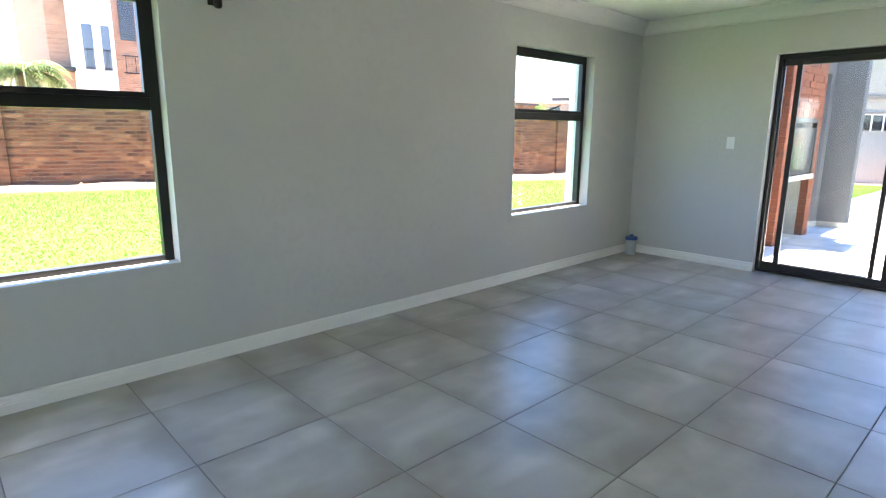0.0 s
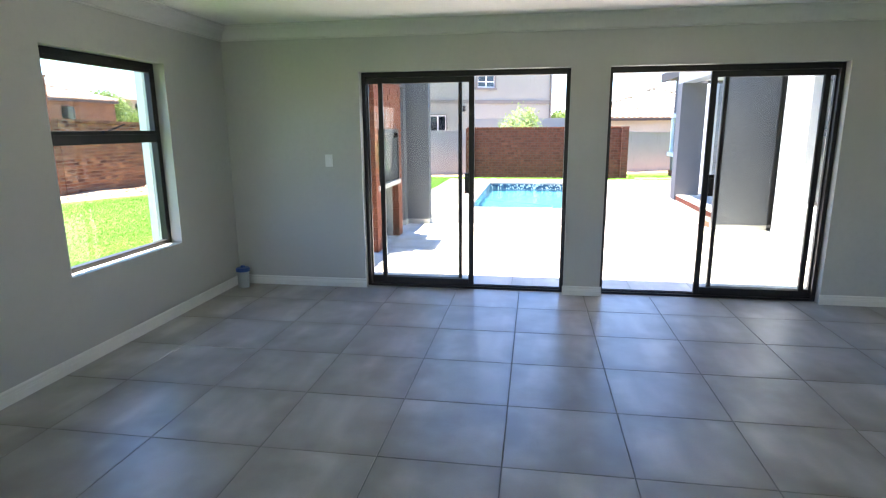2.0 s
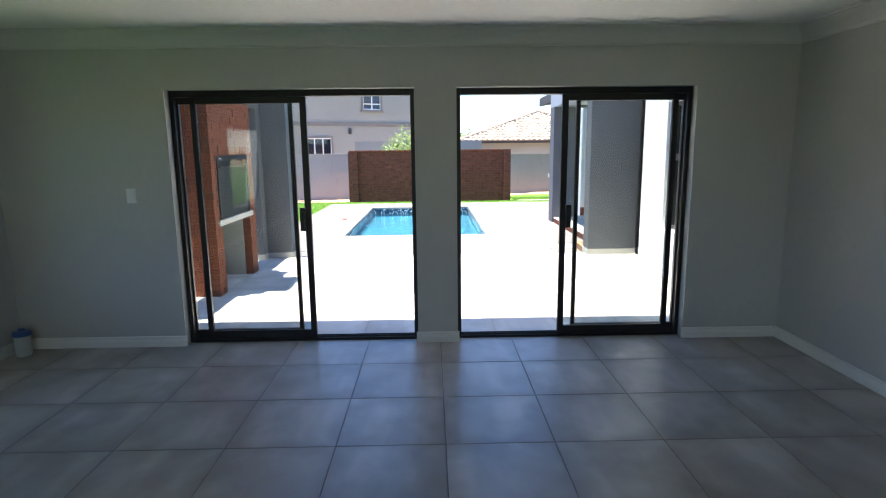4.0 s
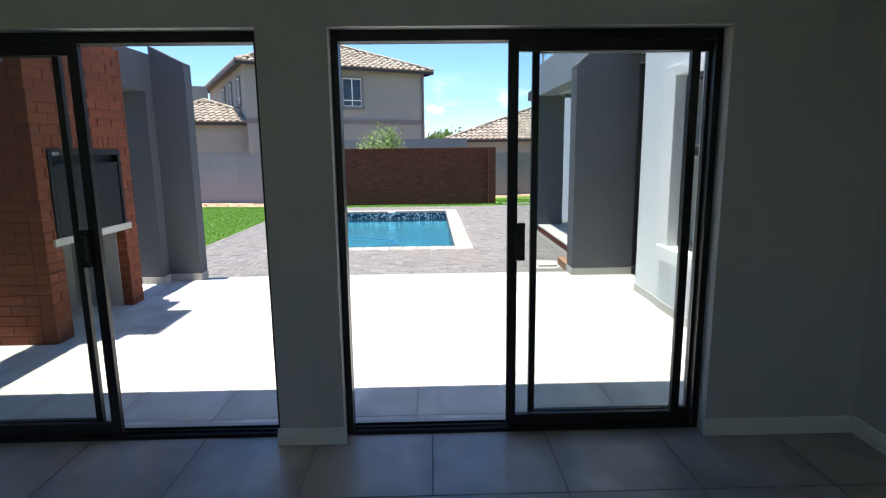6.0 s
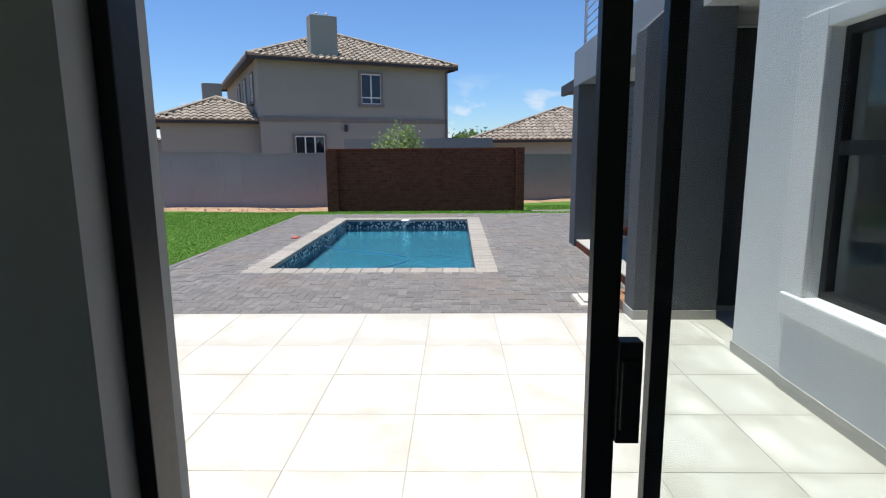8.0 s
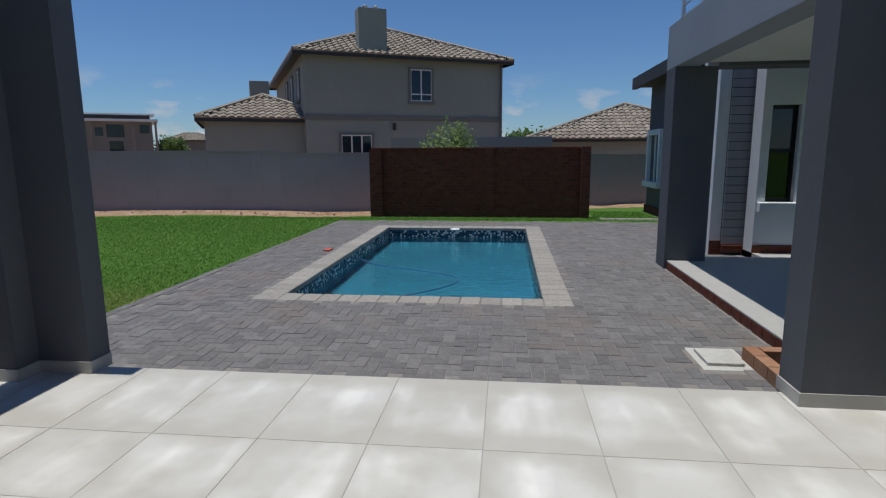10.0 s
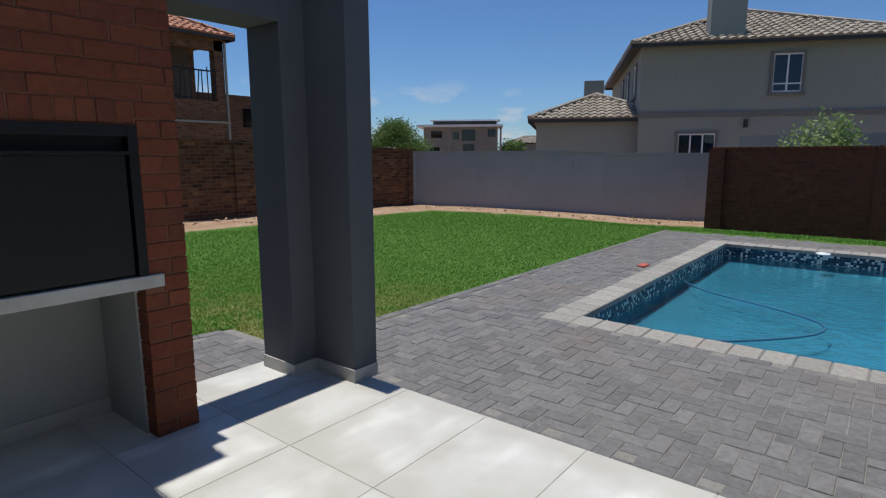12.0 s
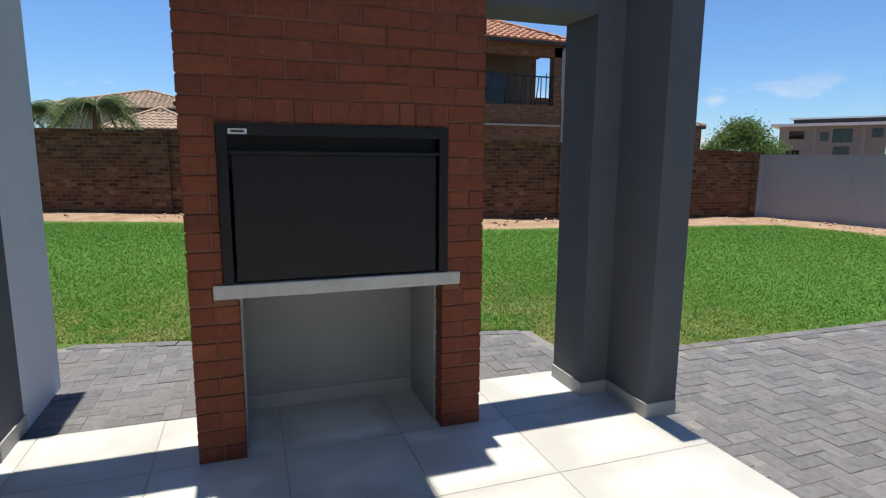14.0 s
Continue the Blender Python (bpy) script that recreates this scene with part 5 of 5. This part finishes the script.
child(balc, "side_wall", boxes((3.5, 3.75, 2.4, 8.0, 2.85, 6.1)), M["brick_house"])
hip_roof(balc, -3.0, 3.6, 0.0, 8.0, 6.15, 0.45, M["roof_red"], 0.45)
child(balc, "glass_door", boxes((0.4, 2.2, 2.36, 2.4, 2.9, 5.2)), M["glass_far"], "glazed balcony door")
bl = child(balc, "balustrade", boxes((-3.0, 3.4, -0.02, 0.02, 4.72, 4.78), (-3.0, 3.4, -0.02, 0.02, 3.62, 3.67)), M["alu"], "black wrought iron balustrade")
for k in range(26):
    x = -2.9 + k * 0.245
    br = part("bar", tube(bmesh.new(), (x, 0, 3.55), (x + (0.14 if k % 3 == 1 else 0.0), 0, 4.9 if k % 4 == 0 else 4.74), 0.024, 5), M["alu"])
    br.parent = bl
child(balc, "downpipe", boxes((3.76, 3.84, -0.08, 0.0, -0.5, 6.0)), M["house_beige"])
child(balc, "annex", boxes((3.9, 9.6, 3.0, 8.0, -0.5, 4.1), (3.85, 9.65, 2.95, 8.05, 4.1, 4.22)), M["brick_house"], "lower brick annex")
child(balc, "annex", boxes((9.6, 14.6, 3.2, 8.0, -0.5, 3.1)), M["brick_house"], "lowest brick outbuilding")
hip_roof(balc, 9.75, 14.6, 3.2, 8.0, 3.1, 0.3, M["roof_tan"], 0.15, name="annex_roof")
for x0, x1, z0, z1 in ((4.6, 5.1, 2.6, 3.6), (6.4, 7.2, 2.7, 3.6), (8.1, 8.9, 2.7, 3.6), (10.6, 11.4, 1.9, 2.7)):
    child(balc, "annex_window", boxes((x0, x1, 2.93 if x0 < 9 else 3.13, 3.0 if x0 < 9 else 3.2, z0, z1)), M["glass_far"])

# rose-brick house with a white stair tower, seen over the wall from the first window
rose = placed("tower_house", (4.75, 32.4, -0.27), 0, "rose brick house with a white plastered tower bay")
rose.matrix_basis = rose.matrix_basis @ Matrix.Scale(1.2, 4)
child(rose, "wall", boxes((0.3, 8.0, 0.6, 8.0, -0.5, 7.5)), M["brick_rose"])
child(rose, "tower", boxes((1.0, 2.35, -0.6, 0.8, -0.5, 7.5)), M["white_plaster"], "white plastered tower bay")
child(rose, "porch", boxes((0.0, 1.0, 0.1, 3.0, -0.5, 3.55)), M["brick_rose"])
child(rose, "porch_eave", boxes((-0.3, 1.0, -0.2, 3.2, 3.55, 3.7)), M["fascia"])
for x0, x1, y in ((1.25, 1.6, -0.6), (1.9, 2.2, -0.6), (2.9, 3.5, 0.6)):
    wn = child(rose, "window", boxes((x0, x1, y - 0.03, y + 0.02, 3.6 if y < 0 else 5.0, 5.3 if y < 0 else 6.6)), M["glass_far"], "tall dark window")
    gr = part("grille", boxes((x0, x1, y - 0.05, y - 0.03, 4.35, 4.4), (x0, x1, y - 0.05, y - 0.03, 3.65, 3.7), (x0 + 0.1, x0 + 0.12, y - 0.05, y - 0.03, 3.65, 4.4), (x1 - 0.12, x1 - 0.1, y - 0.05, y - 0.03, 3.65, 4.4)), M["alu"])
    gr.parent = wn

# tan roofs beyond the wall
tanh = placed("tan_roof_house", (-2.4, 36.0, 0.2), 0, "far house with tan hipped tile roofs")
child(tanh, "wall", boxes((0.5, 8.5, 1.0, 9.0, -1.0, 3.9)), M["house_beige"])
hip_roof(tanh, 0.5, 8.5, 1.0, 9.0, 3.9, 0.3, M["roof_sand"], 0.5)
child(tanh, "front_room", boxes((3.6, 8.0, -2.5, 1.0, -1.0, 2.6)), M["house_beige"])
hip_roof(tanh, 3.6, 8.0, -2.5, 1.4, 2.6, 0.5, M["roof_sand"], 0.4, name="front_roof")

# modern houses far off
modern = placed("modern_house", (82.0, 55.5, 1.4), -56, "far modern two-storey house with flat pale roof")
child(modern, "wall", boxes((-6.0, 6.0, 0.0, 8.0, -2.0, 4.6)), M["house_grey"])
child(modern, "roof", boxes((-7.0, 6.8, -1.2, 8.5, 4.6, 4.95)), M["pale_metal"], "pale flat roof with overhang")
child(modern, "clerestory", boxes((-4.5, 5.8, 1.0, 6.0, 4.95, 5.6)), M["fascia"])
child(modern, "top_roof", boxes((-5.0, 6.4, 0.4, 6.5, 5.6, 5.8)), M["pale_metal"])
for x0, x1, z0, z1 in ((-4.8, -3.0, 2.9, 4.0), (0.2, 2.4, 2.4, 4.2), (0.4, 2.2, 0.0, 1.9), (4.4, 5.6, 3.0, 4.2), (-5.0, -3.4, 0.2, 1.4), (-1.2, -0.2, 2.6, 3.8)):
    child(modern, "window", boxes((x0, x1, -0.05, 0.0, z0, z1)), M["glass_far"])
for x in (-1.9, 3.4, 6.3):
    child(modern, "column", boxes((x, x + 0.3, -1.0, -0.7, -2.0, 4.6)), M["house_grey"])
far2 = placed("distant_house", (95.0, 50.0, 1.1), -58, "very distant house with a pitched roof")
child(far2, "wall", boxes((-4.0, 4.0, 0.0, 6.0, -2.0, 2.5)), M["house_grey"])
hip_roof(far2, -4.0, 4.0, 0.0, 6.0, 2.5, 0.35, M["roof_tan"], 0.4, "x")

# ---------------------------------------------------------------- trees and shrubs


def leafy(name, at, trunk_h, radius, height, count, leaf, material, label, category, seed, squash=1.0, limbs=6):
    rng = random.Random(seed)
    t = thing(name, at, label, category)
    base = Vector(at)
    bm = bmesh.new()
    top = base + Vector((0, 0, trunk_h))
    bmesh.ops.create_cone(bm, segments=8, radius1=0.09 * height / 3, radius2=0.045 * height / 3, depth=trunk_h + 0.3, matrix=Matrix.Translation(base + Vector((0, 0, trunk_h / 2))))
    clumps = []
    for k in range(limbs):
        a = 2 * math.pi * k / limbs + rng.uniform(-0.4, 0.4)
        e = top + Vector((math.cos(a) * radius * rng.uniform(0.4, 0.75), math.sin(a) * radius * rng.uniform(0.4, 0.75), height * rng.uniform(0.25, 0.75)))
        tube(bm, top - Vector((0, 0, 0.15)), e, 0.02 * height / 3, 5)
        clumps.append(e)
    for k in range(limbs * 3):
        a, r = rng.uniform(0, 6.28), radius * math.sqrt(rng.random()) * 0.85
        clumps.append(top + Vector((math.cos(a) * r, math.sin(a) * r, height * (0.15 + 0.8 * (1 - (r / radius) ** 2) * rng.uniform(0.5, 1)))))
    part("trunk", bm, M["trunk"], t)
    verts, faces = [], []
    for k in range(count):
        c = rng.choice(clumps)
        p = c + Vector((rng.gauss(0, radius * 0.17), rng.gauss(0, radius * 0.17), rng.gauss(0, height * 0.11 * squash)))
        d = Vector((rng.gauss(0, 1), rng.gauss(0, 1), rng.gauss(0.2, 0.7))).normalized()
        s = d.cross(Vector((rng.gauss(0, 1), rng.gauss(0, 1), rng.gauss(0, 1)))).normalized()
        l = leaf * rng.uniform(0.6, 1.3)
        n = len(verts)
        verts += [tuple(p), tuple(p + d * l * 0.5 + s * l * 0.22), tuple(p + d * l), tuple(p + d * l * 0.5 - s * l * 0.22)]
        faces.append((n, n + 1, n + 2, n + 3))
    raw("crown", verts, faces, material, t)
    return t


leafy("shrub", (23.0, 0.85, -0.5), 1.3, 0.8, 1.5, 1500, 0.13, M["leaf_pale"], "pale green feathery shrub behind the screen wall", "shrub", 3)
leafy("garden_tree", (44.0, -2.0, -0.5), 1.2, 2.0, 2.3, 2600, 0.3, M["leaf"], "round green tree beyond the neighbouring yard", "tree", 5)
leafy("garden_tree", (58.0, 46.8, -0.7), 1.6, 3.6, 4.4, 17000, 0.3, M["leaf"], "large bushy green tree beyond the boundary wall", "tree", 6)
leafy("garden_tree", (88.0, 49.5, -0.4), 1.0, 2.6, 3.2, 1800, 0.5, M["leaf"], "dark green tree beside the distant house", "tree", 8)


def palm(at, trunk_h, frond, count, seed, label):
    rng = random.Random(seed)
    t = thing("palm_tree", at, label, "palm")
    base = Vector(at)
    bm = lathe(bmesh.new(), at[0], at[1], [(0.17, at[2]), (0.13, at[2] + trunk_h * 0.3), (0.15, at[2] + trunk_h * 0.7), (0.1, at[2] + trunk_h)], 10)
    part("trunk", bm, M["trunk"], t)
    verts, faces = [], []
    for k in range(count):
        a, lift = rng.uniform(0, 6.28), rng.uniform(0.15, 1.3)
        out = Vector((math.cos(a), math.sin(a), 0))
        side = Vector((-math.sin(a), math.cos(a), 0))
        p = base + Vector((0, 0, trunk_h))
        l = frond * rng.uniform(0.75, 1.1)
        steps = 16
        for j in range(steps):
            f = (j + 1) / steps
            q = base + Vector((0, 0, trunk_h)) + out * l * f * math.cos(lift * 0.6) + Vector((0, 0, l * (lift * 0.75 * f - 1.0 * f * f)))
            for sgn in (-1, 1):
                w = 0.45 * math.sin(math.pi * min(1, f * 0.9 + 0.08)) * frond / 2
                tip = q + side * sgn * w + out * w * 0.5 - Vector((0, 0, w * 0.45))
                n = len(verts)
                verts += [tuple(q - out * 0.03), tuple(q + out * 0.03), tuple(tip)]
                faces.append((n, n + 1, n + 2))
            n = len(verts)
            verts += [tuple(p - side * 0.02), tuple(p + side * 0.02), tuple(q + side * 0.015), tuple(q - side * 0.015)]
            faces.append((n, n + 1, n + 2, n + 3))
            p = q
    raw("crown", verts, faces, M["palm"], t)


palm((2.7, 23.5, 0.1), 3.0, 1.9, 72, 11, "feather palm with arching grey-green fronds")
palm((0.3, 24.5, 0.1), 2.9, 1.8, 64, 12, "feather palm beside the brick wall")
palm((-0.9, 26.0, 0.1), 3.1, 1.9, 64, 13, "feather palm beside the brick wall")

# parked cars show only their roofs over the far wall
for x, y in ((52.0, 37.2), (54.0, 36.0)):
    c = placed("parked_car", (x, y, -1.0), -50, "white car parked beyond the boundary wall", "car")
    child(c, "body", boxes((-2.0, 2.0, -0.8, 0.8, 0.35, 1.2), bevel=0.12), M["plastic_white"])
    child(c, "cabin", boxes((-1.2, 1.0, -0.72, 0.72, 1.2, 1.75), bevel=0.15), M["plastic_white"])
    for wx in (-1.25, 1.25):
        for wy in (-0.82, 0.82):
            child(c, "wheel", tube(bmesh.new(), (wx, wy - 0.1, 0.33), (wx, wy + 0.1, 0.33), 0.33, 14), M["alu"])

# ---------------------------------------------------------------- small things indoors
tub = thing("plastic_tub", (5.47, 3.13, 0.0), "small grey plastic tub with blue lid in the corner", "tub")
part("body", lathe(bmesh.new(), 5.47, 3.13, [(0.05, 0.0), (0.055, 0.01), (0.058, 0.15), (0.062, 0.16), (0.062, 0.17)]), M["plastic_tub"], tub, smooth=False)
part("lid", lathe(bmesh.new(), 5.47, 3.13, [(0.066, 0.165), (0.068, 0.19), (0.06, 0.2), (0.025, 0.205), (0.02, 0.222)]), M["plastic_blue"], tub, "blue screw lid")
sw = thing("light_switch", (X_IN, 2.235, 1.2), "white plastic light switch on the grey wall", "light switch")
part("plate", boxes((X_IN - 0.009, X_IN, 2.2, 2.272, 1.19, 1.305), bevel=0.003), M["plastic_white"], sw)
part("rocker", boxes((X_IN - 0.014, X_IN - 0.008, 2.221, 2.25, 1.225, 1.27), bevel=0.002), M["plastic_white"], sw)
br = thing("wall_bracket", (0.97, Y_N, 2.05), "dark metal curtain rail bracket on the wall", "bracket")
part("plate", boxes((0.945, 0.995, Y_N - 0.008, Y_N, 2.0, 2.16), bevel=0.003), M["alu"], br)
part("arm", boxes((0.955, 0.985, Y_N - 0.09, Y_N - 0.008, 2.11, 2.14), bevel=0.004), M["alu"], br)
part("finial", lathe(bmesh.new(), 0.97, Y_N - 0.08, [(0.014, 1.975), (0.022, 1.985), (0.022, 2.05), (0.012, 2.1), (0.012, 2.14)], 12), M["alu"], br)
# garden tap and sprinkler stubs standing in the grass
for x, y, h in ((19.3, -4.05, 0.22),):
    sp_ = thing("garden_light", (x, y, -0.35), "small dark garden spike standing in the grass", "garden light")
    part("stake", tube(bmesh.new(), (x, y, -0.5), (x, y, -0.4 + h), 0.03, 8), M["alu"], sp_)
st = thing("stone", (14.3, 8.9, lawn_z(14.3, 8.9)), "small dark stone on the bare soil", "stone")
bm = bmesh.new()
bmesh.ops.create_icosphere(bm, subdivisions=1, radius=0.09, matrix=Matrix.Translation((14.3, 8.9, lawn_z(14.3, 8.9) + 0.06)))
for v in bm.verts:
    v.co.z += random.uniform(-0.02, 0.02)
part("rock", bm, M["trunk"], st)


def litter():
    rng = random.Random(2)
    bm = bmesh.new()
    for k in range(260):
        u = rng.random()
        if u < 0.6:
            x = rng.uniform(2.0, 19.5)
            y = brick_y(x) - rng.uniform(0.25, 1.3)
        else:
            y = rng.uniform(2.6, 10.0)
            x = grey_x(y) - rng.uniform(0.25, 1.2)
        r = rng.uniform(0.015, 0.06)
        m = Matrix.LocRotScale((x, y, lawn_z(x, y) + 0.03), Euler((rng.random() * 3, rng.random() * 3, 0)), (r, r * 0.8, r * 0.5))
        bmesh.ops.create_icosphere(bm, subdivisions=1, radius=1.0, matrix=m)
    tagged(part("soil_clods", bm, M["soil"]), "loose sandy clods on the bare soil", "soil", kind="stuff")


litter()

# ---------------------------------------------------------------- floor tiles, patio tiles, pavers
tiles = {}


def lay(parent, material, name, x0, x1, y0, y1, z, gap, bevel, shift=0.0, across=0.4, thick=0.01):
    """Tiles of the 0.6 m grid cut to the given rectangle."""
    i0, i1 = math.floor((x0 - shift) / 0.6), math.ceil((x1 - shift) / 0.6)
    j0, j1 = math.floor((y0 - across) / 0.6), math.ceil((y1 - across) / 0.6)
    for i in range(i0, i1):
        for j in range(j0, j1):
            a, b = max(x0, shift + i * 0.6), min(x1, shift + (i + 1) * 0.6)
            c, d = max(y0, across + j * 0.6), min(y1, across + (j + 1) * 0.6)
            if b - a < 0.02 or d - c < 0.02:
                continue
            key = (name, round(b - a, 2), round(d - c, 2))
            if key not in tiles:
                tiles[key] = slab_mesh(name, b - a - gap, d - c - gap, thick, bevel, material)
            m = Matrix.Translation(((a + b) / 2, (c + d) / 2, z + random.uniform(-0.0004, 0.0004)))
            piece(name, tiles[key], m, parent)


EDGE_X = 9.03
lay(floor, M["floor_tile"], "floor_tile", X_W, 5.705, Y_S, Y_N, 0.0, 0.005, 0.0015, -0.25)
lay(patio, M["patio_tile"], "patio_tile", X_OUT, EDGE_X, PATIO_Y0, PATIO_Y1, PATIO_Z, 0.005, 0.0015, 0.03, 0.49)
for j in range(10):
    a, b = max(PATIO_Y0, -3.11 + 0.6 * j), min(PATIO_Y1, -2.51 + 0.6 * j)
    key = ("edge", round(b - a, 2))
    if key not in tiles:
        tiles[key] = slab_mesh("patio_tile", PATIO_X - EDGE_X - 0.005, b - a - 0.005, 0.01, 0.0015, M["patio_tile"])
    piece("patio_tile", tiles[key], Matrix.Translation(((PATIO_X + EDGE_X) / 2, (a + b) / 2, PATIO_Z)), patio)
lay(patio, M["patio_tile"], "patio_tile", 8.89, 9.98, -5.6, PATIO_Y0, PATIO_Z, 0.005, 0.0015, 0.03, 0.49)


def paved(x, y):
    if POOL[0] - 0.02 < x < POOL[1] + 0.02 and POOL[2] - 0.02 < y < POOL[3] + 0.02:
        return False
    if x < PATIO_X + 0.1:
        return 6.3 < x and 2.85 < y < paving_y(x)
    if 10.35 < x < 10.86 and -2.62 < y < -2.21:
        return False
    if x < 14.05:
        return -2.95 < y < paving_y(x)
    if x < 19.1:
        return -5.1 < y < paving_y(x) and not (x < 15.95 and y < -4.3)
    return x < 19.85 and -5.1 < y < -4.2


def lay_pavers():
    """Right-angled herringbone of 200 x 100 mm pavers, with a header row along the patio."""
    c = 0.1
    found = []
    for i in range(62, 200):
        for j in range(-52, 47):
            d = (i - j) % 4
            if d == 0:
                cx, cy, turn = (i + 1) * c, (j + 0.5) * c, 0
            elif d == 3:
                cx, cy, turn = (i + 0.5) * c, (j + 1) * c, 90
            else:
                continue
            deep = 0.05 if turn == 0 else 0.1
            if paved(cx, cy + deep + 0.006 if cy > 2.2 else cy):
                found.append((cx, cy, turn))
    # a straight row along the lawn
    for x0, x1 in ((6.35, 9.96), (10.05, 19.05)):
        slope = math.atan2(paving_y(x1) - paving_y(x0), x1 - x0)
        step = 0.2 * math.cos(slope)
        for k in range(int((x1 - x0) / step)):
            x = x0 + step * (k + 0.5)
            found.append((x, paving_y(x) - 0.05, math.degrees(slope)))
    for j in range(-25, 28):
        found.append((PATIO_X + 0.055, j * c + 0.05, 0.5))
    found.sort(key=lambda r: abs(r[0] - 9.9) + 0.35 * abs(r[1] - 0.6))
    near = slab_mesh("paver", 0.196, 0.096, 0.05, 0.004, M["paver"])
    head = slab_mesh("paver", 0.096, 0.096, 0.05, 0.004, M["paver"])
    verts, faces = [], []
    for k, (x, y, turn) in enumerate(found):
        row = turn not in (0, 90, 0.5)
        z = -0.1 + (0.006 if row else 0.0) + random.uniform(-0.003, 0.003) + (0.02 if x < 9.9 and y > 2.8 else 0.0)
        tilt = (random.uniform(-0.6, 0.6), random.uniform(-0.6, 0.6))
        m = pose(x, y, z, *tilt, turn + random.uniform(-0.6, 0.6))
        if k < 300:
            piece("paver", head if turn == 0.5 else near, m, paving)
            continue
        me = head if turn == 0.5 else near
        n = len(verts)
        verts += [tuple(m @ v.co) for v in me.vertices]
        faces += [tuple(n + q for q in p.vertices) for p in me.polygons]
    ob = raw("paver_field", verts, faces, M["paver_far"], paving, "charcoal herringbone pavers round the pool")
    tagged(ob, kind="stuff")


lay_pavers()
